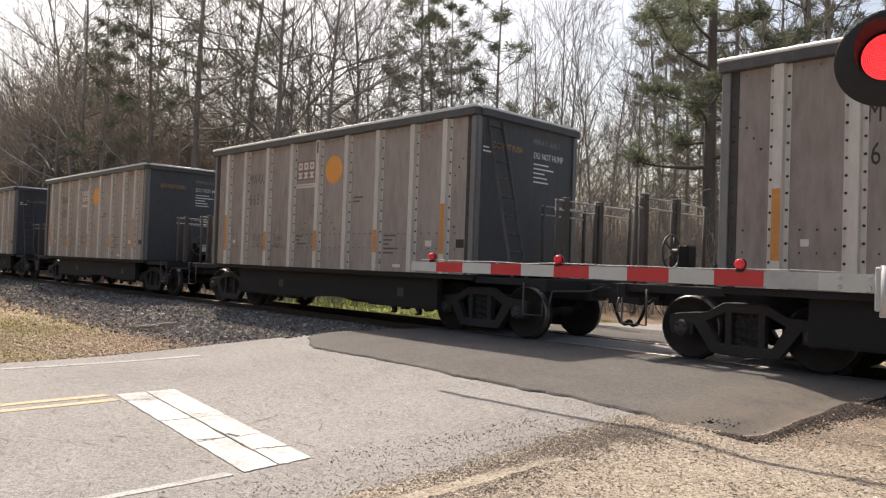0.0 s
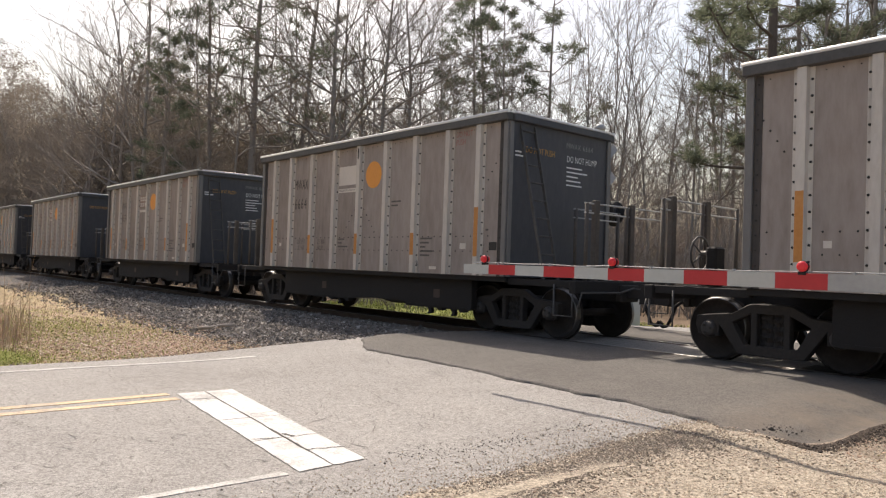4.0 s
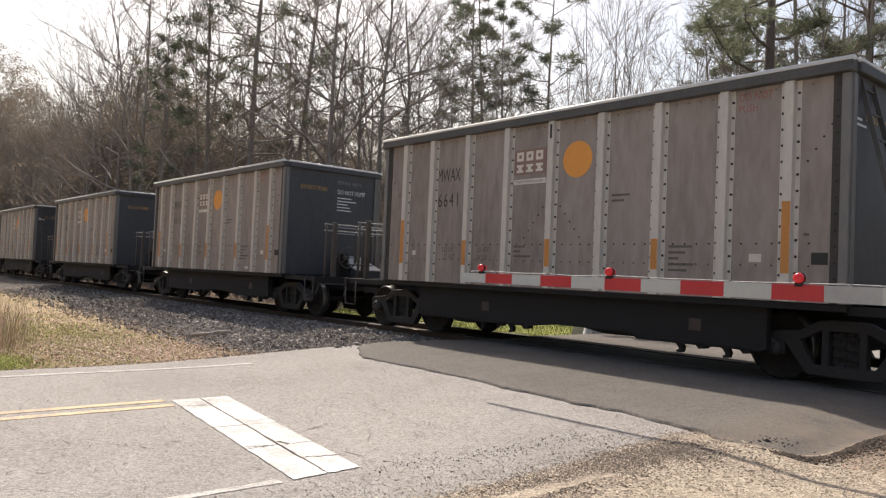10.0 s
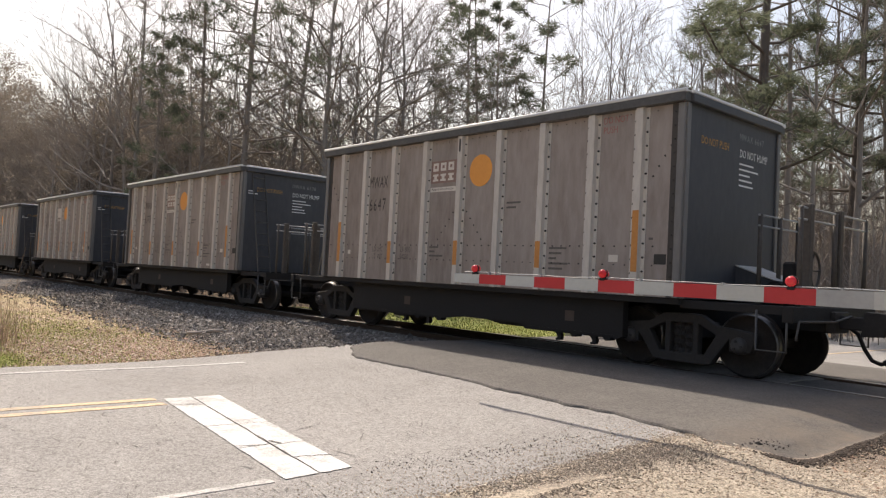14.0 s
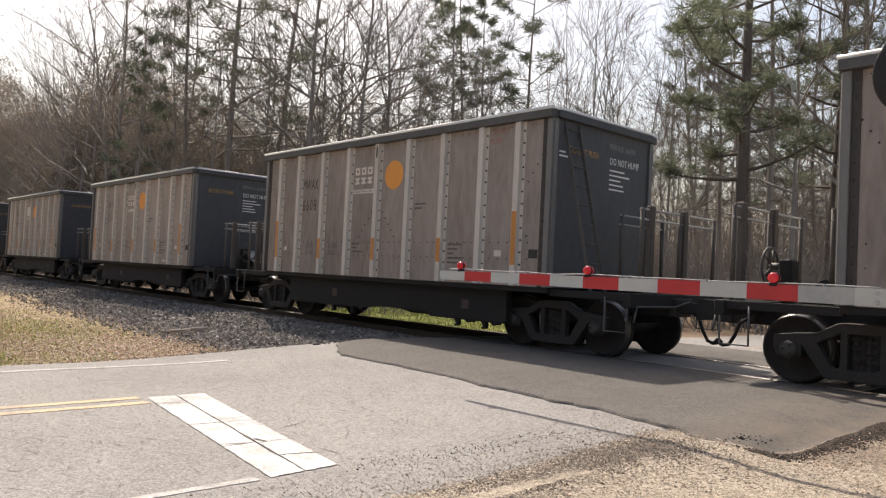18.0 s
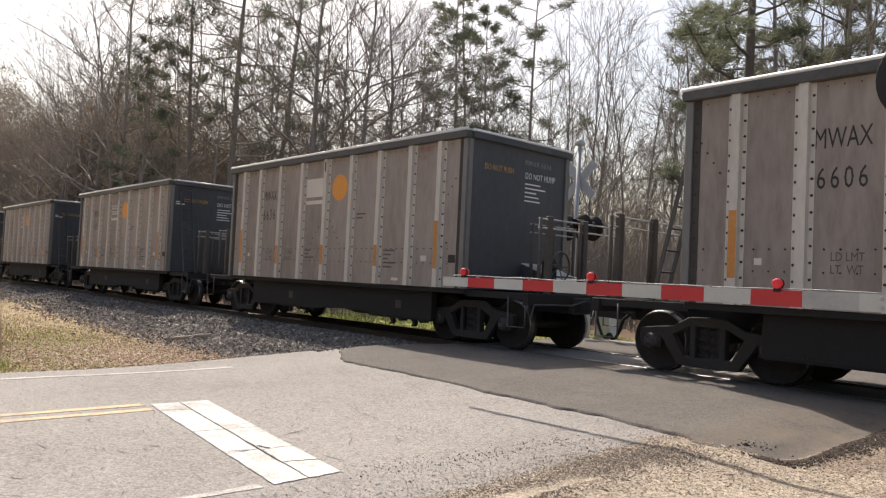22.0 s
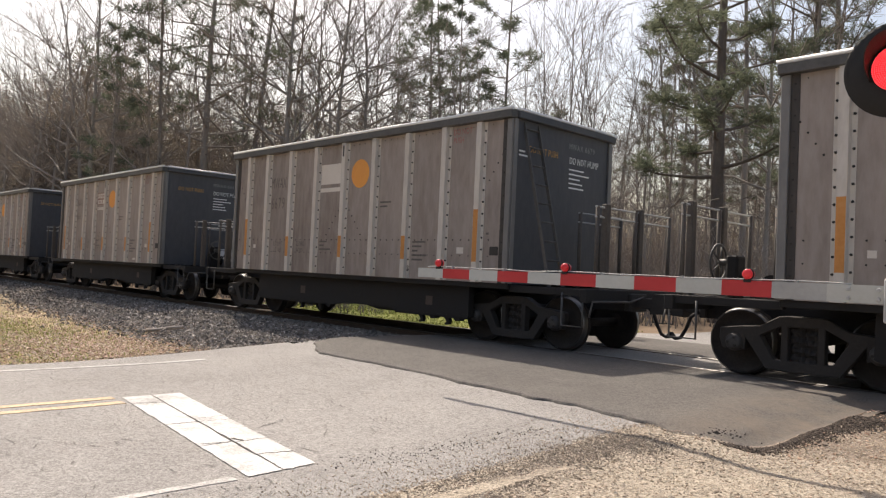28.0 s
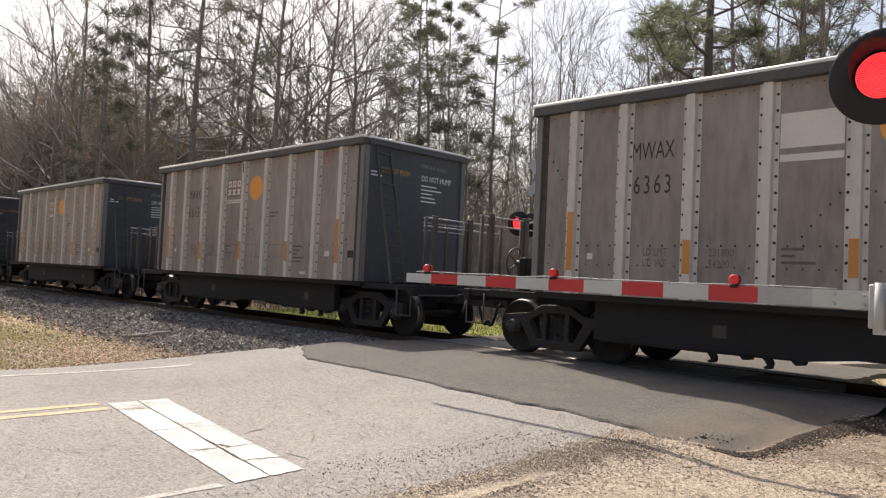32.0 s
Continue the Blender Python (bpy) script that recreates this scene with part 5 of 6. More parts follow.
def graffiti(car, k):
    """Sprayed letters, clouds and scrawls that run over panels and stakes of a few cars."""
    r = random.Random(500 + k)

    def relief(x):
        # paint lies on the skin, the flanges and the raised stakes alike
        for p in POSTS:
            if p + 0.060 < x < p + 0.200:
                return 0.0825
            if p - 0.004 < x < p + 0.264:
                return 0.0125
        return 0.003

    def cloud(x0, x1, low, high, material, layer, label="", ragged_by=0.05):
        """A filled shape between two heights, cut in narrow upright pieces."""
        bm = bmesh.new()
        n = max(2, int((x1 - x0) / 0.03))
        for i in range(n):
            xa, xb = x0 + (x1 - x0) * i / n, x0 + (x1 - x0) * (i + 1) / n
            y = -HALF - relief((xa + xb) / 2) - 0.0016 * layer
            cs = []
            for x in (xa, xb):
                j = ragged_by * noise.noise((x * 9, low(x) * 3, layer))
                cs.append((x, low(x) - j, high(x) + j))
            if cs[0][1] < cs[0][2] or cs[1][1] < cs[1][2]:
                bm.faces.new([bm.verts.new(v) for v in ((xa, y, cs[0][1]), (xb, y, cs[1][1]), (xb, y, cs[1][2]), (xa, y, cs[0][2]))])
        part("graffiti", bm, material, car, label)

    def stroke(bm, pts, w, layer):
        for (xa, za), (xb, zb) in zip(pts[:-1], pts[1:]):
            n = max(1, int(math.hypot(xb - xa, zb - za) / 0.03))
            d = Vector((xb - xa, zb - za)).normalized() * w
            for i in range(n):
                ua, ub = i / n, (i + 1.35) / n
                x0, z0, x1, z1 = xa + (xb - xa) * ua, za + (zb - za) * ua, xa + (xb - xa) * ub, za + (zb - za) * ub
                y = -HALF - relief((x0 + x1) / 2) - 0.0016 * layer
                bm.faces.new([bm.verts.new((x, y, z)) for x, z in ((x0 - d.y, z0 + d.x), (x0 + d.y, z0 - d.x), (x1 + d.y, z1 - d.x), (x1 - d.y, z1 + d.x))])

    def loop(cx, cz, rx, rz, a0=0, a1=360, n=14):
        return [(cx + rx * math.cos(radians(a0 + (a1 - a0) * i / n)), cz + rz * math.sin(radians(a0 + (a1 - a0) * i / n))) for i in range(n + 1)]

    def arch(x0, x1, z, h):
        return lambda x: z + h * max(0.0, 1 - (2 * (x - x0) / (x1 - x0) - 1) ** 2) ** 0.5

    if k == 9:
        puffs = []
        for x0, x1, z0, z1, n in ((-3.0, -1.9, 1.25, 1.85, 11), (-1.6, 1.2, 1.8, 2.2, 12), (1.15, 2.5, 1.25, 2.15, 13), (2.7, 3.2, 1.35, 1.7, 4)):
            for _ in range(n):
                cx, cz, hx, hz = r.uniform(x0, x1), r.uniform(z0, z1), r.uniform(0.06, 0.17), r.uniform(0.05, 0.16)
                puffs.append((cx - hx, cx + hx, cz - hz, cz + hz))
        for x0, x1, z0, z1 in puffs:
            cloud(x0, x1, arch(x0, x1, (z0 + z1) / 2, (z0 - z1) / 2), arch(x0, x1, (z0 + z1) / 2, (z1 - z0) / 2), SPRAYRED, 1, "pinkish red sprayed cloud", 0.07)
        for i in range(4):
            x0, x1 = -2.0 + 0.80 * i, -2.0 + 0.80 * (i + 1)
            top = (2.0, 1.88, 2.12, 2.02)[i]
            cloud(x0 - 0.05, x1 + 0.05, lambda x: 1.075, arch(x0 - 0.05, x1 + 0.05, top - 0.42, 0.47), INK, 2)
            cloud(x0, x1, lambda x: 1.10, arch(x0, x1, top - 0.42, 0.42), SPRAYBLUE, 3, "pale blue sprayed bubble letter")
            bm = bmesh.new()
            c = (x0 + x1) / 2
            if i == 0:
                stroke(bm, loop(c, 1.5, 0.14, 0.24), 0.02, 4)
            elif i == 1:
                stroke(bm, loop(c + 0.02, 1.48, 0.13, 0.2), 0.02, 4)
            elif i == 2:
                stroke(bm, [(c - 0.12, 1.1), (c - 0.14, 1.72), (c + 0.12, 1.35), (c + 0.13, 1.9)], 0.022, 4)
            else:
                stroke(bm, [(c + 0.38, 1.82), (c - 0.02, 1.76), (c + 0.30, 1.58), (c - 0.02, 1.50), (c + 0.38, 1.3)], 0.022, 4)
            part("graffiti", bm, INK, car)
        cloud(1.55, 1.95, lambda x: 1.13, lambda x: 1.28, WHITE, 3)
        bm = bmesh.new()
        for x in (-3.62, -3.48, -3.3, -3.2):
            stroke(bm, [(x, 1.16), (x + r.uniform(-0.05, 0.1), 1.42 + r.uniform(-0.08, 0.08)), (x + 0.14, 1.2), (x + 0.2, 1.36)], 0.012, 2)
        part("graffiti", bm, SPRAYPURPLE, car, "dull purple sprayed tag")
        bm = bmesh.new()
        for x in (1.4, 1.75, 2.1):
            stroke(bm, [(x, 1.55), (x + 0.14, 1.95), (x + 0.2, 1.6)], 0.014, 3)
        part("graffiti", bm, INK, car)
    if k == 8:
        x = POSTS[4] + 0.30
        bm = bmesh.new()
        for pts in ([(x - 0.02, 1.60), (x + 0.06, 1.93), (x + 0.09, 1.78)], [(x, 1.78), (x + 0.16, 1.86), (x + 0.33, 1.90), (x + 0.2, 1.80)], loop(x + 0.25, 1.70, 0.10, 0.13), [(x + 0.28, 1.62), (x + 0.24, 1.50), (x + 0.42, 1.60), (x + 0.48, 1.70)],
                    loop(x + 0.48, 1.42, 0.13, 0.12), [(x + 0.03, 1.54), (x + 0.18, 1.53), (x + 0.10, 1.42), (x + 0.26, 1.36), (x + 0.30, 1.26), (x + 0.42, 1.16)], loop(x + 0.60, 1.26, 0.14, 0.14, -60, 200),
                    [(x + 0.34, 1.40), (x + 0.36, 1.18), (x + 0.5, 1.2), (x + 0.56, 1.34)], [(x + 0.52, 1.60), (x + 0.64, 1.64)]):
            stroke(bm, pts, 0.015, 2)
        part("graffiti", bm, INK, car, "black sprayed scrawl")
    if k == 10:
        x = POSTS[3] + 0.33
        bm = bmesh.new()
        stroke(bm, [(x + 0.06 * i, 1.2 + 0.25 * (i % 2) + r.uniform(-0.05, 0.05)) for i in range(9)], 0.012, 2)
        part("graffiti", bm, SPRAYBLUE, car)


TRAIN = []


def build_train():
    a, wa = build_car("hopper_car", True)
    b, wb = build_car("hopper_car", False)
    for k in range(-1, 47):
        ladder = k not in NO_LADDER
        src = a if ladder else b
        car = src if src not in [c for _, c in TRAIN] else copy_thing(src, pose(0, 0, 0))
        TRAIN.append((k, car))
    for k, car in TRAIN:
        r = random.Random(900 + k)
        dress(car, NUMBERS.get(k, str(6300 + r.randrange(20, 99) + (300 if r.random() < 0.5 else 0))), STYLES.get(k, r.choice((0, 0, 1, 2, 1))), 70 + k)
        graffiti(car, k)
    return wa + wb


# what sets the cars apart, in their order: end ladder or brake gear in front, number, company panel
NO_LADDER = (1, 7, 13, 14, 16, 17, 23, 24, 25, 26, 27, 35, 36)
NUMBERS = {-1: "6384", 0: "6651", 1: "6356", 2: "6373", 3: "6321", 6: "6653", 7: "6610", 8: "6379", 9: "6642", 11: "6655", 12: "6641", 13: "6616", 14: "6666", 16: "6603", 17: "6647",
           20: "6388", 22: "6608", 23: "6354", 24: "6344", 25: "6323", 26: "6606", 29: "6366", 30: "6639", 35: "6613", 36: "6614", 37: "6358", 38: "6363", 39: "6665"}
STYLES = {0: 0, 1: 2, 2: 1, 3: 1, 4: 0, 6: 0, 7: 0, 8: 1, 9: 0, 10: 1, 11: 0, 12: 0, 13: 0, 14: 0, 15: 0, 16: 2, 17: 0, 20: 0, 21: 0, 22: 2, 23: 2, 24: 1, 25: 1, 26: 0, 27: 1, 28: 2, 29: 0,
          30: 0, 31: 0, 34: 1, 35: 0, 36: 0, 37: 0, 38: 1, 39: 0}
WHEELS = build_train()


# small surges of the train, in metres at whole seconds
SWAY = {0: -0.2, 1: -0.09, 2: -0.13, 4: -0.05, 5: -0.07, 6: -0.07, 7: -0.05, 8: 0.03, 10: 0.45, 11: -0.08, 12: -0.08, 13: -0.1, 14: -0.1, 15: -0.14, 16: -0.18, 17: -0.21, 18: -0.19, 19: -0.24, 20: -0.29, 21: 0.17, 22: 0.25,
        23: 0.38, 24: -0.22, 25: -0.25, 26: -0.24, 27: -0.22, 28: -0.2, 29: -0.12, 30: -0.11, 31: -0.05, 32: 0.05}


def train_x(t):
    """Way of the train: the centre of car 0 along the track at t seconds."""
    return -13.416 + 17.2615 * t - 0.0097314 * t * t - 0.00010211 * t ** 3 + SWAY.get(t, 0.0)


def motions():
    for k, car in TRAIN:
        walk(car, [(t, pose(train_x(t) - k * CAR_PITCH, TRACK_Y, 0)) for t in range(0, 33)])
    ticks = [i / 30 for i in range(0, 961)]
    keyed = {}
    for k, car in TRAIN:
        for truck in [o for o in car.children if o.name.startswith("truck")]:
            for w in [o for o in truck.children if o.name.startswith("wheelset")]:
                side = 1 if w.matrix_basis.translation.x > 0 else -1
                if side not in keyed:
                    walk(w, [(t, pose(side * 0.889, 0, 0.457, 0, math.degrees((train_x(t) + 13.416) / 0.457) % 360, 0)) for t in ticks])
                    keyed[side] = w.animation_data
                else:
                    w.rotation_mode = "QUATERNION"
                    keys = w.animation_data_create()
                    keys.action = keyed[side].action
                    keys.action_slot = keyed[side].action_slot


# ---- crossing gate and signals ----
SIGNALBLACK = surface("matt_black_paint", [(0.006, 0.0056, 0.0058), (0.013, 0.012, 0.0122)], 3, 30, 0.75, 0.0, 0.05, 50)
REFWHITE = surface("white_gate_sheeting", [(0.40, 0.405, 0.385), (0.50, 0.505, 0.48)], 3, 30, 0.45, 0.0, 0.03, 60, 0.5, 0.06)
REFRED = surface("red_gate_sheeting", [(0.41, 0.022, 0.027), (0.51, 0.034, 0.039)], 3, 30, 0.42, 0.0, 0.03, 60, 0.5, 0.06)
LENSRED = surface("dark_red_lens", [(0.30, 0.012, 0.012), (0.42, 0.02, 0.02)], 6, 40, 0.2, 0.0, 0.05, 60)
LITRED = glowing("lit_red_lens", (0.55, 0.022, 0.03), 0.16)
LEDRED = glowing("lit_red_diodes", (1.0, 0.06, 0.075), 1.6)
SOFTRED = glowing("faint_red_lens", (0.50, 0.016, 0.022), 0.14)
GATE_TIP, GATE_END = Vector((-6.61, 6.003, 1.20)), Vector((-1.632, 6.125, 1.195))


def build_gate():
    gate = empty("crossing_gate", "lowered red-and-white striped crossing gate with red lamps", "crossing gate", at=pose(0, 0, 0))
    d = (GATE_END - GATE_TIP).normalized()
    turn = Matrix(((d.x, -d.y, 0, 0), (d.y, d.x, 0, 0), (d.z, 0, 1, 0), (0, 0, 0, 1)))
    m = Matrix.Translation(GATE_TIP) @ turn @ Matrix.Scale(1.02, 4)
    for i in range(12):
        a, b = 0.4064 * i, 0.4064 * (i + 1)
        h0, h1 = 0.052 + 0.0012 * i, 0.052 + 0.0012 * (i + 1)
        bm = bmesh.new()
        box(bm, a, b, -0.018, 0.018, -h0, h0 + 0.002)
        bmesh.ops.transform(bm, matrix=m, verts=bm.verts[:])
        part("stripe", bm, REFRED if (i % 2 == 1 and i < 11) else (REFWHITE if i < 10 or i == 11 else DULLGREY), gate)
    bm = bmesh.new()
    us = [0.15 + i * 0.076 for i in range(60)]
    pipe(bm, [m @ Vector((u, 0, 0.066 + 0.012 * noise.noise((u * 1.7, 0, 0)) + 0.012 * abs(math.sin(u * 1.9)))) for u in us], 0.006, 5)
    part("lamp_cable", bm, DULLGREY, gate)
    for u, lit in ((0.33, 0), (2.08, 0), (3.87, 1)):
        lamp_bm = bmesh.new()
        box(lamp_bm, u - 0.03, u + 0.03, -0.03, 0.03, 0.05, 0.078, 0.004)
        bmesh.ops.transform(lamp_bm, matrix=m, verts=lamp_bm.verts[:])
        lamp = part("gate_lamp", lamp_bm, SIGNALBLACK, gate)
        bm = bmesh.new()
        lathe(bm, [(0.044, -0.012), (0.048, -0.006), (0.048, 0.006), (0.044, 0.012)], 18, "Y", (u, 0, 0.117))
        bmesh.ops.transform(bm, matrix=m, verts=bm.verts[:])
        part("lamp_ring", bm, SIGNALBLACK, lamp)
        bm = bmesh.new()
        lathe(bm, [(0.012, -0.046), (0.034, -0.043), (0.041, -0.030), (0.043, 0.0), (0.041, 0.030), (0.034, 0.043), (0.012, 0.046)], 18, "Y", (u, 0, 0.117))
        bmesh.ops.transform(bm, matrix=m, verts=bm.verts[:])
        part("lens", bm, LITRED if lit else SOFTRED, lamp, "red gate lamp lens")
    for u in (0.55, 1.3, 2.5, 3.3, 4.25):
        bm = bmesh.new()
        box(bm, u - 0.008, u + 0.008, -0.022, 0.022, 0.055, 0.085)
        bmesh.ops.transform(bm, matrix=m, verts=bm.verts[:])
        part("cable_clip", bm, DULLGREY, gate)
    bm = bmesh.new()
    for u in (4.62, 4.82):
        for z in (-0.035, 0.035):
            bolt_row(bm, [(u, -0.018, z)], 0.018, 0.012, (0, -1, 0), 0)
    bmesh.ops.transform(bm, matrix=m, verts=bm.verts[:])
    part("arm_bolts", bm, GALV, gate)
    # arm socket and counterweight arms
    bm = bmesh.new()
    box(bm, 4.86, 5.02, -0.06, -0.025, -0.20, 0.12, 0.01)
    box(bm, 4.86, 5.02, 0.025, 0.06, -0.20, 0.12, 0.01)
    rod(bm, (4.94, -0.075, 0.13), (4.94, -0.075, -0.22), 0.035, 10)
    rod(bm, (5.06, -0.075, 0.15), (5.06, -0.075, -0.24), 0.030, 10)
    box(bm, 4.90, 5.75, -0.09, -0.06, -0.24, -0.20, 0.006)
    box(bm, 4.90, 5.75, -0.09, -0.06, 0.09, 0.13, 0.006)
    bmesh.ops.transform(bm, matrix=m, verts=bm.verts[:])
    part("arm_socket", bm, GALV, gate, "galvanised gate arm socket")
    bm = bmesh.new()
    box(bm, -1.02, -0.42, 6.02, 6.38, 0.75, 1.45, 0.03)
    rod(bm, (-0.72, 5.85, 1.2), (-0.72, 6.45, 1.2), 0.09, 12)
    box(bm, -0.84, -0.60, 6.08, 6.32, -0.35, 0.76, 0.01)
    part("gate_mechanism", bm, GALV, gate, "grey gate mechanism housing")
    bm = bmesh.new()
    box(bm, -0.25, 0.95, 6.36, 6.42, 1.14, 1.28, 0.01)
    box(bm, 0.7, 1.05, 6.30, 6.46, 1.0, 1.42, 0.02)
    part("counterweight", bm, SIGNALBLACK, gate)


def signal_head(parent, at, yaw, lit, size=0.315):
    m = Matrix.Translation(at) @ pose(0, 0, 0, 0, 0, yaw)
    bm = bmesh.new()
    lathe(bm, [(0.001, 0.012), (size, 0.012), (size + 0.004, 0.0), (size, -0.012), (0.16, -0.014), (0.001, -0.014)], 40)
    lathe(bm, [(0.001, 0.16), (0.13, 0.15), (0.165, 0.11), (0.165, 0.012)], 24)
    bmesh.ops.transform(bm, matrix=m, verts=bm.verts[:])
    head = part("signal_head", bm, SIGNALBLACK, parent, "black round signal background")
    bm = bmesh.new()
    lathe(bm, [(0.152, -0.016), (0.150, -0.03), (0.10, -0.045), (0.001, -0.05)], 32)
    if lit:
        for ring, n in [(0.0132 * q, 6 * q) for q in range(1, 12)]:
            for k in range(n):
                a = 2 * math.pi * k / n
                c = (ring * math.cos(a), -0.0505 + 0.05 * ring if ring < 0.1 else -0.0455 + 0.3 * (ring - 0.1), ring * math.sin(a))
                lathe(bm, [(0.0055, c[1]), (0.0025, c[1] - 0.006)], 5, "Y", (c[0], 0, c[2]), 1)
    bmesh.ops.transform(bm, matrix=m, verts=bm.verts[:])
    part("lens", bm, [SOFTRED if lit else LENSRED, LEDRED], head, "lit red signal lens" if lit else "dark red signal lens")
    bm = bmesh.new()
    n, r = 20, 0.175
    ring = []
    for i in range(n + 1):
        a = radians(-25 + 230 * i / n)
        depth = 0.05 + 0.27 * max(0.0, math.sin(radians(180 * i / n)))
        c, s = math.cos(a), math.sin(a)
        ring.append([bm.verts.new((c * q, y, s * q)) for q, y in ((r, -0.014), (r, -depth), (r - 0.006, -depth), (r - 0.006, -0.014))])
    for a, b in zip(ring[:-1], ring[1:]):
        for k in range(4):
            bm.faces.new((a[k], b[k], b[(k + 1) % 4], a[(k + 1) % 4]))
    bmesh.ops.recalc_face_normals(bm, faces=bm.faces[:])
    bmesh.ops.transform(bm, matrix=m, verts=bm.verts[:])
    part("visor", bm, SIGNALBLACK, head, "black tunnel visor over the lens")


def crossbuck(parent, at, back):
    for k, a in enumerate((45, -45)):
        bm = bmesh.new()
        box(bm, -0.61, 0.61, -0.006, 0.006, -0.115, 0.115, 0)
        bmesh.ops.transform(bm, matrix=Matrix.Translation(Vector(at) + Vector((0, 0.014 * k, 0))) @ pose(0, 0, 0, 0, a, 0), verts=bm.verts[:])
        part("crossbuck_board", bm, GALV if back else REFWHITE, parent, "bare metal back of a crossbuck board" if back else "white crossbuck board")


def build_mast(name, label, x, y, z0, lean, heads, back):
    mast = empty(name, label, "crossing signal")
    mast.matrix_basis = pose(x, y, z0, 0, lean, 0)
    bm = bmesh.new()
    rod(bm, (0, 0, 0.1), (0, 0, 5.0), 0.055, 14)
    lathe(bm, [(0.20, 0.0), (0.20, 0.06), (0.12, 0.12), (0.07, 0.35), (0.055, 0.36)], 18, "Z")
    part("pole", bm, GALV, mast)
    bm = bmesh.new()
    rod(bm, (-0.66, -0.09, 2.93), (0.66, -0.09, 2.93), 0.028, 10)
    box(bm, -0.1, 0.1, -0.13, 0.10, 2.84, 3.02, 0.02)
    part("crossarm", bm, GALV if not back else SIGNALBLACK, mast)
    for hx, yaw, lit in heads:
        signal_head(mast, (hx, -0.26 if yaw < 90 else 0.2, 2.93), yaw, lit)
    crossbuck(mast, (0, -0.075 if not back else 0.075, 4.15), back)
    bm = bmesh.new()
    lathe(bm, [(0.02, 5.0), (0.13, 5.02), (0.15, 5.08), (0.10, 5.16), (0.02, 5.19)], 18, "Z")
    part("bell", bm, GALV, mast, "round signal bell")
    return mast


build_gate()
build_mast("crossing_signal", "black twin-lamp crossing signal with lit red lamp on a metal mast", -0.70, 5.62, -0.27, 0, ((-0.71, 6, 1), (0.71, 0, 0)), False)
build_mast("crossing_signal", "weathered crossing signal and crossbuck seen from behind on a metal mast", -11.75, 15.0, -0.25, 1.2, ((-0.42, 8, 1), (0.42, -4, 0), (-0.38, 184, 0), (0.40, 176, 0)), True)


def build_cabinet(x, y, w, d, h, label):
    cab = empty("relay_cabinet", label, "relay cabinet", at=pose(x, y, ground_z(x, y) - 0.03))
    bm = bmesh.new()
    box(bm, -w / 2, w / 2, -d / 2, d / 2, 0.18, h, 0.012)
    part("housing", bm, GALV, cab)
    bm = bmesh.new()
    box(bm, -w / 2 - 0.03, w / 2 + 0.03, -d / 2 - 0.03, d / 2 + 0.03, h, h + 0.05, 0.01)
    part("lid", bm, GALV, cab)
    bm = bmesh.new()
    box(bm, -w / 2 - 0.02, w / 2 + 0.02, -d / 2 - 0.02, d / 2 + 0.02, 0.0, 0.18)
    part("footing", bm, DULLGREY, cab, "grey concrete footing")
    bm = bmesh.new()
    box(bm, -w / 2 + 0.05, w / 2 - 0.05, -d / 2 - 0.014, -d / 2 - 0.002, 0.26, h - 0.08, 0.004)
    door = part("cabinet_door", bm, GALV, cab)
    bm = bmesh.new()
    box(bm, w / 2 - 0.14, w / 2 - 0.10, -d / 2 - 0.035, -d / 2 - 0.014, 0.85, 1.05, 0.004)
    part("handle", bm, BOLT, door)


build_cabinet(-12.9, 16.6, 0.75, 0.6, 1.75, "silver metal relay cabinet beyond the track")
build_cabinet(-11.35, 16.0, 0.45, 0.4, 1.5, "small silver metal relay cabinet by the far signal mast")


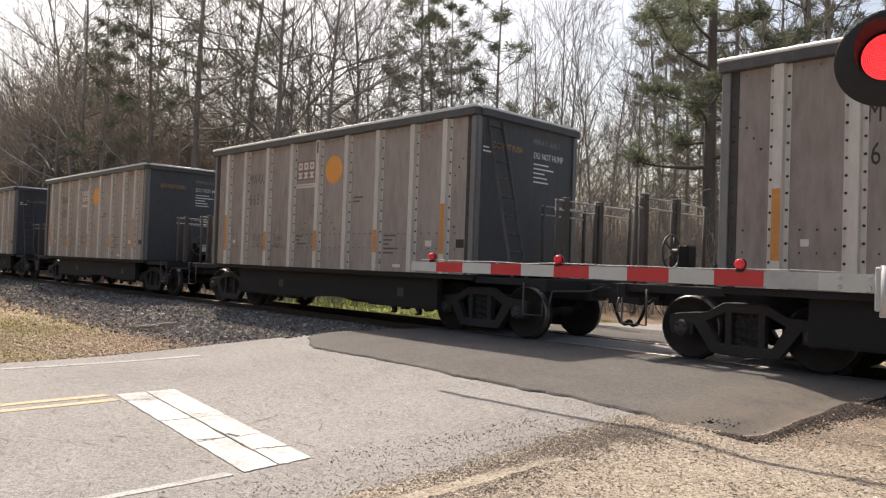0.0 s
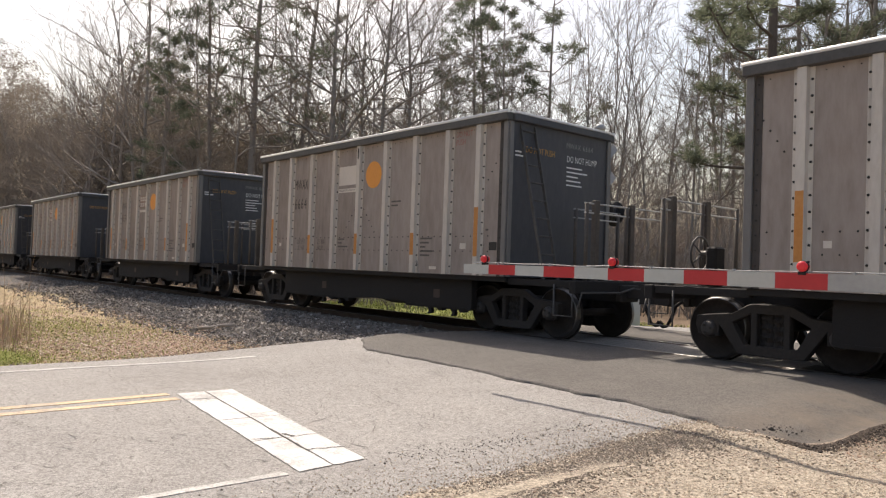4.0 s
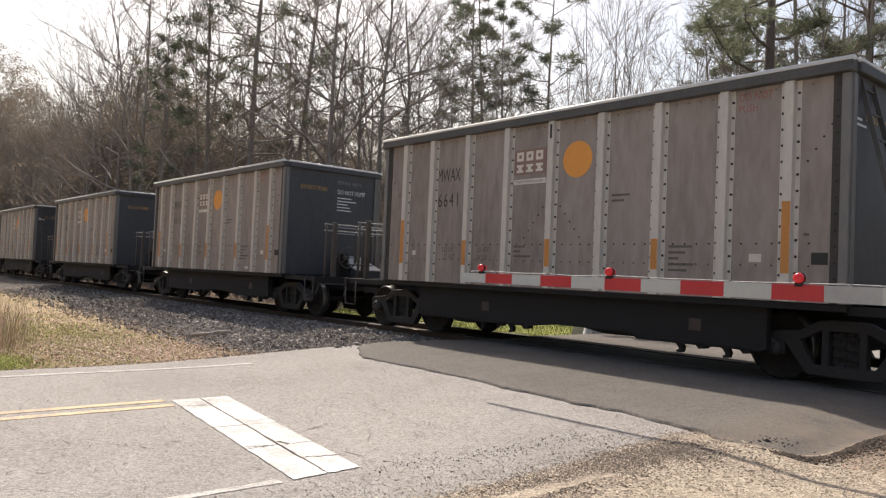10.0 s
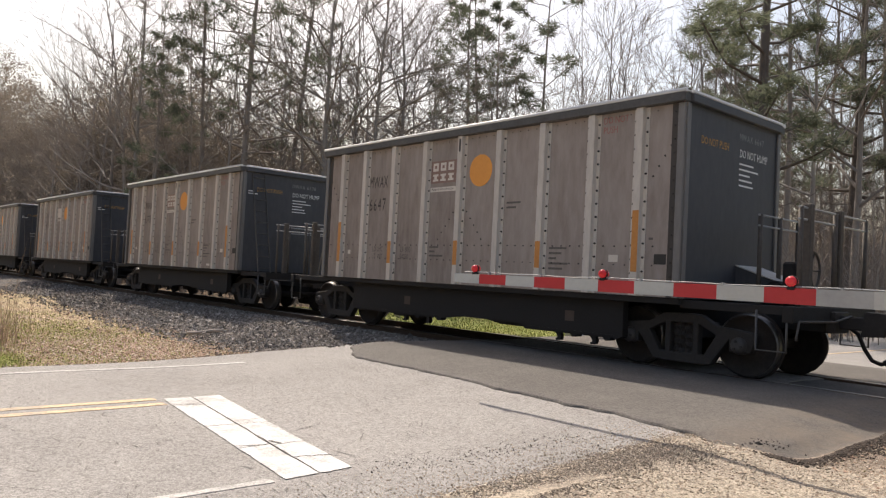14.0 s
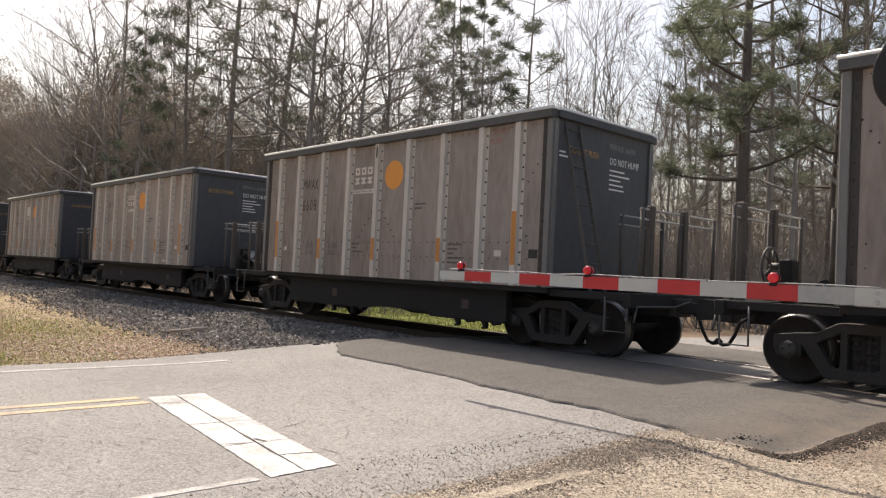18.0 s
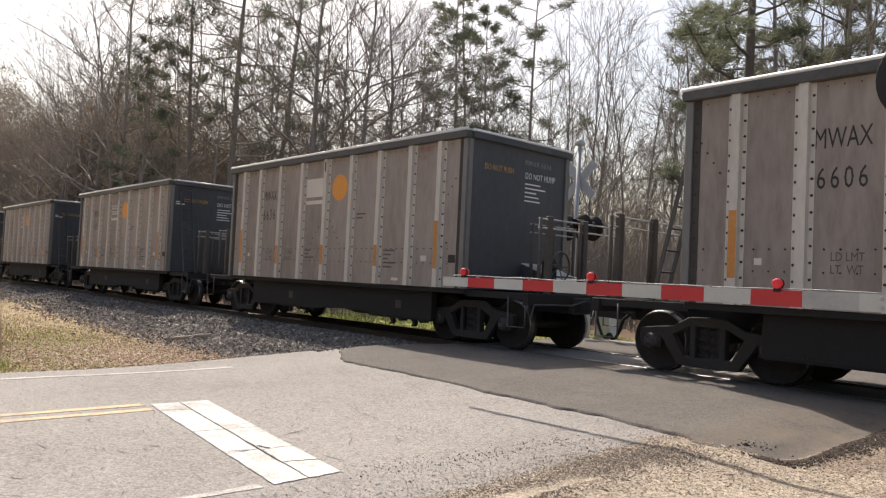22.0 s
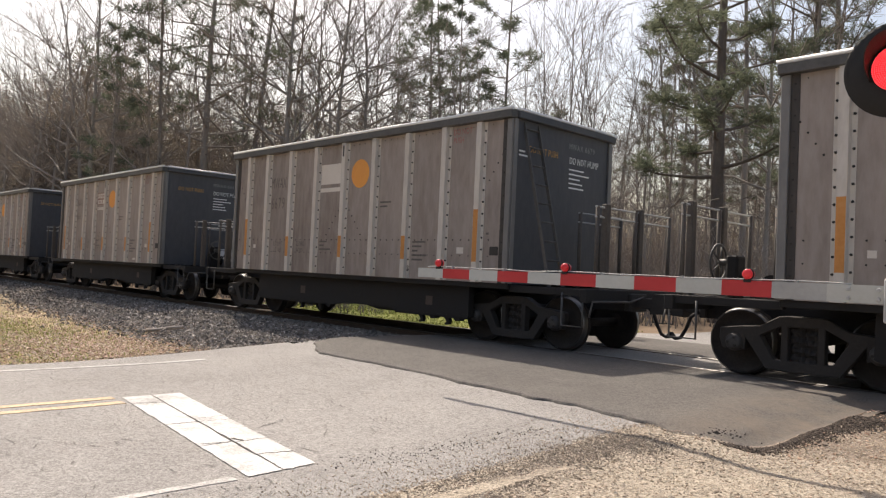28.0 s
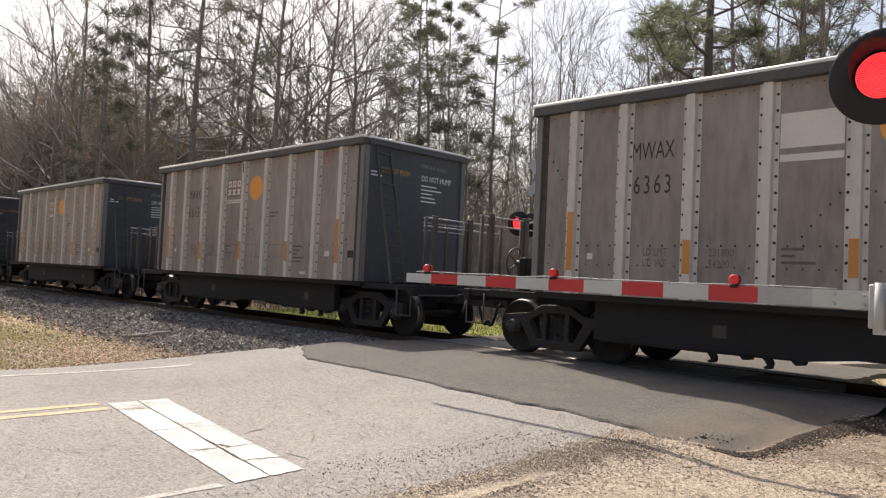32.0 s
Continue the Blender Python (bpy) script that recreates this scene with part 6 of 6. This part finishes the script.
# ---- woods ----
class Growth:
    """Collects tapered tubes and leaf spikes as plain lists."""

    def __init__(self, seed):
        self.r = random.Random(seed)
        self.v, self.f = [], []
        self.lv, self.lf = [], []
        self.tips = []

    def tube(self, pts, radii, n, fine=False):
        v, f = (self.lv, self.lf) if fine else (self.v, self.f)
        base = len(v)
        for i, p in enumerate(pts):
            d = (pts[min(i + 1, len(pts) - 1)] - pts[max(i - 1, 0)]).normalized()
            u = d.orthogonal().normalized()
            w = d.cross(u)
            for k in range(n):
                a = 2 * math.pi * k / n
                v.append(tuple(p + (u * math.cos(a) + w * math.sin(a)) * radii[i]))
        for i in range(len(pts) - 1):
            for k in range(n):
                f.append((base + i * n + k, base + i * n + (k + 1) % n, base + (i + 1) * n + (k + 1) % n, base + (i + 1) * n + k))

    def path(self, p, d, length, steps, wander, lift):
        pts = [p.copy()]
        d = d.normalized()
        for _ in range(steps):
            d = (d + Vector((self.r.gauss(0, wander), self.r.gauss(0, wander), self.r.gauss(0, wander) + lift))).normalized()
            p = p + d * (length / steps)
            pts.append(p)
        return pts

    def limb(self, p, d, length, radius, level, depth, lift=0.06, kids=6, wander=0.16):
        steps = 6 if level < 2 else (4 if level == 2 else 2)
        pts = self.path(p, d, length, steps, wander, lift)
        radii = [radius * (1 - 0.8 * i / steps) + 0.002 for i in range(steps + 1)]
        self.tube(pts, radii, 5 if level == 0 else (4 if level == 1 else 3), level >= 2)
        if level >= depth:
            self.tips.append(pts[-1])
            return
        for k in range(kids):
            t = 0.28 + 0.70 * (k + self.r.random()) / kids
            i = min(int(t * steps), steps - 1)
            q = pts[i].lerp(pts[i + 1], t * steps - i)
            ax = (pts[i + 1] - pts[i]).normalized()
            side = Vector((self.r.gauss(0, 1), self.r.gauss(0, 1), self.r.gauss(0, 0.7) + 0.25)).normalized()
            nd = (ax * 0.85 + side * 0.62).normalized()
            self.limb(q, nd, length * self.r.uniform(0.32, 0.58) * (1.15 - 0.5 * t), max(0.0065, radius * (1 - 0.8 * t) * 0.58), level + 1, depth, lift, max(3, kids - 1), wander)


def grow_bare(seed, height, girth, limbs=15, start=0.28, kids=8, depth=3, rise=0.0):
    g = Growth(seed)
    r = g.r
    trunk = g.path(Vector((0, 0, -0.3)), Vector((r.gauss(0, 0.03), r.gauss(0, 0.03), 1)), height, 12, 0.035, 0.03)
    rad = [girth / 2 * (1 - 0.88 * (i / 12) ** 0.9) for i in range(13)]
    rad[0] *= 1.35
    g.tube(trunk, rad, 9)
    for k in range(limbs):
        t = start + (0.97 - start) * (k + r.random()) / limbs
        i = min(int(t * 12), 11)
        p = trunk[i].lerp(trunk[i + 1], t * 12 - i)
        a = k * 2.4 + r.uniform(-0.6, 0.6)
        up = 0.25 + rise + 0.75 * t + r.uniform(-0.15, 0.25)
        g.limb(p, Vector((math.cos(a), math.sin(a), up)), height * (0.46 - 0.28 * t) * r.uniform(0.7, 1.3), rad[i] * 0.62, 1, depth, 0.05, kids)
    return g


def spray(v, f, p, r, size, count):
    """A tuft of needles: thin crossed spikes about a point."""
    for _ in range(count):
        d = Vector((r.gauss(0, 1), r.gauss(0, 1), r.gauss(0.25, 0.8))).normalized()
        u = d.orthogonal().normalized() * size * 0.045
        k = len(v)
        q = p + d * size * 0.12
        e = p + d * size * r.uniform(0.7, 1.2)
        v += [tuple(q - u), tuple(q + u), tuple(e + u * 0.5), tuple(e - u * 0.5)]
        f.append((k, k + 1, k + 2, k + 3))


def grow_pine(seed, height, girth, start=0.42, limbs=26, needles=13, spread=0.20, full=False):
    """A pine: long, nearly level boughs that turn up at their ends, with needle tufts along their outer halves."""
    g = Growth(seed)
    r = g.r
    trunk = g.path(Vector((0, 0, -0.3)), Vector((r.gauss(0, 0.02), r.gauss(0, 0.02), 1)), height, 12, 0.02, 0.05)
    rad = [girth / 2 * (1 - 0.86 * (i / 12)) for i in range(13)]
    rad[0] *= 1.3
    g.tube(trunk, rad, 10)
    nv, nf = [], []
    for k in range(limbs):
        h = (k + r.random()) / limbs
        t = start + (0.98 - start) * h
        i = min(int(t * 12), 11)
        p = trunk[i].lerp(trunk[i + 1], t * 12 - i)
        a = k * 2.4 + r.uniform(-0.5, 0.5)
        length = height * spread * (1.15 - 0.7 * h) * r.uniform(0.5, 1.25)
        bough = g.path(p, Vector((math.cos(a), math.sin(a), -0.08 + 0.55 * h + r.uniform(-0.12, 0.12))), length, 6, 0.10, 0.05)
        g.tube(bough, [(rad[i] * 0.30 + 0.012) * (1 - 0.85 * q / 6) + 0.004 for q in range(7)], 5)
        n = 9
        for j in range(n):
            u = (0.30 if r.random() < 0.3 else 0.48) + 0.5 * (j + r.random()) / n
            q = min(int(u * 6), 5)
            base = bough[q].lerp(bough[q + 1], min(1.0, u * 6 - q))
            ax = (bough[q + 1] - bough[q]).normalized()
            side = ax.cross(Vector((0, 0, 1))) * r.choice((-1, 1)) + Vector((0, 0, r.uniform(-0.1, 0.6)))
            shoot = g.path(base, ax * 0.7 + side * r.uniform(0.4, 1.0), length * r.uniform(0.12, 0.30) * (1.35 - 0.6 * u), 3, 0.16, 0.08)
            g.tube(shoot, [0.016, 0.012, 0.009, 0.006], 3, True)
            for e in (1, 2, 3, 3) if full else (2, 3):
                spray(nv, nf, shoot[e] + Vector((r.gauss(0, 0.10), r.gauss(0, 0.10), r.gauss(0, 0.07))), r, 0.34 * r.uniform(0.7, 1.3), needles)
        spray(nv, nf, bough[-1], r, 0.4, needles)
    for k in range(9):
        # dead lower boughs
        t = 0.14 + (start - 0.10) * r.random()
        i = min(int(t * 12), 11)
        p = trunk[i].lerp(trunk[i + 1], t * 12 - i)
        a = r.uniform(0, 6.3)
        g.limb(p, Vector((math.cos(a), math.sin(a), r.uniform(-0.15, 0.2))), height * r.uniform(0.05, 0.14), 0.026, 2, 3, 0.0, 4)
    return g, nv, nf


def bare_tree(seed, height, girth, label, bark=GREYBARK, twig=TWIG, **kw):
    g = grow_bare(seed, height, girth, **kw)
    tree = empty("bare_tree", label, "tree", "trees of the wood")
    mesh_part("trunk", g.v, g.f, bark, tree, smooth=True)
    mesh_part("crown", g.lv, g.lf, twig, tree)
    return tree


def pine_tree(seed, height, girth, label, bark=HAZEBARK, **kw):
    g, nv, nf = grow_pine(seed, height, girth, **kw)
    tree = empty("pine_tree", label, "tree", "trees of the wood")
    mesh_part("trunk", g.v, g.f, bark, tree, smooth=True)
    mesh_part("branchwork", g.lv, g.lf, TWIG, tree)["kind"] = "stuff"
    mesh_part("crown", nv, nf, NEEDLE, tree, "dark green needle tufts")
    return tree


def evergreen_tree(seed, height, girth, label):
    """A broad dense tree that keeps its leaves: limbs hung with many small leaf clumps."""
    g = grow_bare(seed, height, girth, limbs=24, start=0.10, kids=6, depth=2)
    tree = empty("evergreen_tree", label, "tree", "trees of the wood")
    nv, nf = [], []
    for q in g.tips:
        for _ in range(5):
            p = q + Vector((g.r.gauss(0, 0.85), g.r.gauss(0, 0.85), g.r.gauss(0, 0.7)))
            for _ in range(15):
                c = p + Vector((g.r.gauss(0, 0.26), g.r.gauss(0, 0.26), g.r.gauss(0, 0.22)))
                d = Vector((g.r.gauss(0, 1), g.r.gauss(0, 1), g.r.gauss(0, 1))).normalized()
                u = d.orthogonal().normalized() * 0.06
                w = d.cross(u).normalized() * 0.10
                i = len(nv)
                nv += [tuple(c - w), tuple(c + u), tuple(c + w), tuple(c - u)]
                nf.append((i, i + 1, i + 2, i + 3))
    mesh_part("trunk", g.v, g.f, GREYBARK, tree, smooth=True)
    mesh_part("branchwork", g.lv, g.lf, TWIG, tree)["kind"] = "stuff"
    mesh_part("crown", nv, nf, OLIVE, tree, "dull olive brown leaves")
    return tree


def at_bearing(deg, dist):
    """A place at a bearing (degrees left of the road's way) and distance from the crossing's corner."""
    return -dist * math.sin(radians(deg)), dist * math.cos(radians(deg))


def build_woods():
    r = random.Random(31)
    bare = [bare_tree(40 + i, h, g, "tall bare grey-barked tree with fine twigs at the wood's edge", limbs=n, start=s)
            for i, (h, g, n, s) in enumerate(((19, 0.42, 18, 0.30), (17, 0.30, 17, 0.34), (21, 0.36, 19, 0.40), (14, 0.20, 15, 0.22), (16, 0.24, 17, 0.3)))]
    slim = [bare_tree(60 + i, h, g, "slim bare sapling with upright twigs", limbs=n, start=0.25, kids=5, rise=1.1)
            for i, (h, g, n) in enumerate(((15, 0.15, 13), (12, 0.11, 12), (17, 0.17, 13)))]
    pine = [pine_tree(80 + i, h, g, "tall pine with dark green needle tufts at the wood's edge", start=s, spread=w)
            for i, (h, g, s, w) in enumerate(((24, 0.48, 0.40, 0.17), (20, 0.30, 0.34, 0.16), (22, 0.36, 0.45, 0.15), (12, 0.20, 0.25, 0.2)))]
    pine.append(pine_tree(85, 21, 0.60, "large pine with heavy dark needle boughs at the wood's edge", start=0.27, spread=0.22, limbs=32, needles=16, full=True, bark=DARKBARK))
    pine.append(pine_tree(87, 22, 0.46, "tall pine with long level boughs and needle tufts", start=0.33, spread=0.26, limbs=44, needles=14))
    ever = [evergreen_tree(90 + i, h, 0.4, "broad olive-brown evergreen tree at the wood's edge") for i, h in enumerate((20, 15))]
    # far trees: distance haze comes from their paler bark and twig colours
    far = [bare_tree(50 + i, h, g, "bare tree deep in the wood, paled in colour for haze", limbs=n, start=s, bark=HAZEGREYBARK, twig=HAZETWIG)
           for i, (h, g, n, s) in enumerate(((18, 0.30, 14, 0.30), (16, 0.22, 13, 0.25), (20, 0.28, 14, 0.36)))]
    used = set()

    def put(src, deg, dist, scale=1.0, lean=(0, 0), turn=None):
        x, y = at_bearing(deg, dist)
        m = pose(x, y, ground_z(x, y) - 0.05, lean[0], lean[1], r.uniform(0, 360) if turn is None else turn) @ Matrix.Scale(scale, 4)
        if src not in used:
            used.add(src)
            src.matrix_basis = m
            return src
        # copies take their own scale from the pose
        return copy_thing_scaled(src, m)

    def copy_thing_scaled(src, m):
        keep = src.matrix_basis.copy()
        src.matrix_basis = Matrix.Identity(4)
        c = copy_thing(src, m)
        src.matrix_basis = keep
        return c

    # the trees that stand out: bearing, distance, kind, scale
    for deg, dist, src, s in (
            (64.3, 41, pine[5], 1.05), (66.8, 43, pine[2], 0.95), (61.0, 52, pine[0], 1.0), (70.0, 44, pine[1], 0.72), (58.0, 37, bare[0], 1.0), (56.0, 41, bare[1], 1.0), (54.2, 38, bare[2], 0.95),
            (47.3, 40, pine[2], 0.85), (45.6, 43, pine[1], 0.9), (46.6, 46, pine[2], 0.95), (41.4, 41, pine[1], 1.0), (39.0, 36, slim[0], 1.0), (37.6, 38, slim[2], 1.0), (36.2, 36, slim[0], 1.05),
            (35.2, 40, slim[1], 1.2), (34.0, 37, slim[2], 0.9), (31.2, 35, bare[4], 0.8), (29.8, 38, slim[0], 1.1), (25.6, 31, pine[4], 1.0), (20.5, 40, pine[4], 1.1), (24.2, 36, pine[2], 1.0), (22.3, 34, bare[1], 1.0),
            (19.8, 38, bare[0], 1.0), (17.6, 40, pine[0], 1.0), (27.4, 42, bare[2], 0.9), (20.8, 46, pine[1], 1.1), (15.0, 44, pine[2], 1.0),
            (71.5, 46, bare[2], 0.95), (73.2, 52, bare[0], 0.85), (75.0, 60, bare[1], 0.8), (76.8, 66, bare[0], 0.72), (68.0, 44, bare[4], 1.0), (61.8, 47, bare[1], 0.95), (51.5, 42, bare[4], 1.0), (49.6, 39, bare[3], 1.0), (43.6, 38, bare[3], 0.95), (67.0, 50, bare[2], 0.9), (66.0, 38, bare[3], 1.0),
            (72.3, 48, far[0], 1.0), (74.2, 56, far[2], 1.0), (70.6, 47, far[2], 0.95), (75.4, 62, far[0], 0.95), (52.6, 39, bare[0], 0.9), (44.4, 40, far[0], 0.85), (33.0, 41, bare[4], 0.9),
            (57.0, 46, far[0], 1.1), (59.5, 50, far[2], 1.05), (55.0, 48, far[1], 1.15), (50.5, 50, far[2], 1.0), (53.3, 53, far[0], 1.1), (61.6, 54, far[2], 1.1)):
        put(src, deg, dist, s, (r.uniform(-1.5, 1.5), 1.2 + r.uniform(-1.5, 1.5)))
    # the rest of the wood
    for i in range(64):
        deg = 14 + 54 * (i + r.random()) / 64
        dist = r.uniform(40, 70)
        if deg > 66:
            dist += 12
        src = r.choice(far + far + slim[:1]) if deg > 30 else r.choice(bare + far + pine + slim)
        if at_bearing(deg, dist)[1] < 19:
            dist = 20 / math.cos(radians(deg))
        put(src, deg, dist, r.uniform(0.7, 1.0) * (1 - 0.30 * smooth(38, 50, deg)), (r.uniform(-3, 3), 1 + r.uniform(-3, 3)))
    # the lower close wood along the far side of the track
    for i in range(40):
        x = -66 - 140 * (i + r.random()) / 40
        y = 20 + abs(r.gauss(0, 7))
        deg, dist = math.degrees(math.atan2(-x, y)), math.hypot(x, y)
        put(r.choice(far), deg, dist, min(1.0, dist * 0.0105) * r.uniform(0.8, 1.05), (r.uniform(-3, 3), r.uniform(-3, 3)))
    for i in range(34):
        x = -62 - 135 * (i + r.random()) / 34
        y = 19.5 + abs(r.gauss(0, 5))
        dist = math.hypot(x, y)
        put(ever[i % 2], math.degrees(math.atan2(-x, y)), dist, min(1.3, dist * 0.0098) * r.uniform(0.85, 1.1))
    for i in range(22):
        deg = 50 + 20 * (i + r.random()) / 22
        dist = max(r.uniform(56, 84), 20.5 / math.cos(radians(deg)))
        put(r.choice(far), deg, dist, r.uniform(0.65, 0.95), (r.uniform(-3, 3), r.uniform(-3, 3)))
    # lower close growth between the tall trees
    for i in range(34):
        deg = 55 + 20 * (i + r.random()) / 34
        dist = max(r.uniform(48, 72), 20.5 / math.cos(radians(deg)))
        put(ever[i % 2], deg, dist, r.uniform(0.45, 0.72) * (1 + 0.35 * smooth(68, 74, deg)))
    # saplings at the edge of the wood
    for i in range(46):
        deg = 16 + 62 * (i + r.random()) / 46
        put(r.choice(slim + [bare[3]]), deg, max(r.uniform(27, 40), 19.5 / math.cos(radians(deg))) + r.uniform(0, 5), r.uniform(0.4, 0.7), (r.uniform(-5, 5), r.uniform(-5, 5)))
    for src in bare + slim + pine + ever + far:
        if src not in used:
            put(src, 60, 90)


def thicket(name, label, count, place, height, stems, seed, material, twig=0.007):
    """Undergrowth: many forked thin stems as one mesh."""
    protos = []
    for k in range(5):
        g = Growth(seed + k)
        for _ in range(stems):
            p = Vector((g.r.gauss(0, 0.7), g.r.gauss(0, 0.7), -0.1))
            g.limb(p, Vector((g.r.gauss(0, 0.22), g.r.gauss(0, 0.22), 1)), height * g.r.uniform(0.5, 1.1), twig * 2.2, 2, 3, 0.05, 6, 0.2)
        protos.append((np.array(g.lv), np.array(g.lf)))
    r = random.Random(seed)
    vs, fs, base = [], [], 0
    for _ in range(count):
        v, f = protos[r.randrange(5)]
        x, y = place(r)
        a, s = r.uniform(0, 6.3), r.uniform(0.6, 1.25)
        c, d = math.cos(a) * s, math.sin(a) * s
        w = np.stack([v[:, 0] * c - v[:, 1] * d + x, v[:, 0] * d + v[:, 1] * c + y, v[:, 2] * s + ground_z(x, y)], 1)
        vs.append(w)
        fs.append(f + base)
        base += len(v)
    ob = mesh_part(name, np.concatenate(vs).tolist(), np.concatenate(fs).tolist(), material)
    tagged(ob, label, "undergrowth", kind="stuff")


def build_undergrowth():
    def edge(r):
        while True:
            x, y = at_bearing(16 + 66 * r.random(), r.uniform(26, 70))
            if y > 19.5:
                return x, y

    thicket("undergrowth", "brown leafless brush and saplings in the wood", 420, edge, 3.4, 11, 200, TWIG, 0.009)

    def deep(r):
        deg = 14 + 70 * r.random()
        dist = r.uniform(62, 105)
        return at_bearing(deg, max(dist, 21 / math.cos(radians(deg))))

    # twig colour carries the haze of distance
    thicket("deep_wood", "dense brown wood of bare trees with haze put into its colour", 480, deep, 13, 10, 300, HAZETWIG, 0.022)

    # brush added to darken the sunlit ground that shows beneath the cars
    def brush(r):
        return -19 - 75 * r.random(), r.uniform(14.6, 18.5)

    thicket("low_brush", "low brown brush added to darken the ground beyond the track", 170, brush, 0.9, 9, 500, TWIG, 0.008)

    def leftside(r):
        while True:
            x, y = -70 - 140 * r.random(), 20 + abs(r.gauss(0, 9))
            return x, y

    # haze is in the twig colour here too
    thicket("left_wood", "dense brown wood of bare trees beside the track, paled in colour for haze", 420, leftside, 18, 12, 400, HAZETWIG, 0.028)


def near_wood():
    """Unseen leaf cards, added beside the track to block sky light from far cars."""
    r = random.Random(77)
    verts, faces = [], []
    for _ in range(11000):
        x, y = -20 - 150 * r.random() ** 1.2, -9 - abs(r.gauss(0, 8))
        y += 0.06 * x if x > -60 else -3.6
        z = ground_z(x, y) + 11 * r.random() ** 0.8
        d = Vector((r.gauss(0, 1), r.gauss(0, 1), r.gauss(0, 1))).normalized()
        u = d.orthogonal().normalized() * r.uniform(0.25, 0.6)
        w = d.cross(u)
        k = len(verts)
        verts += [(x - w.x, y - w.y, z - w.z), (x + u.x, y + u.y, z + u.z), (x + w.x, y + w.y, z + w.z), (x - u.x, y - u.y, z - u.z)]
        faces.append((k, k + 1, k + 2, k + 3))
    tagged(mesh_part("near_wood", verts, faces, OLIVE), "unseen brown leaf cards added to block sky light", "woods", kind="stuff")


build_woods()
build_undergrowth()
near_wood()


motions()
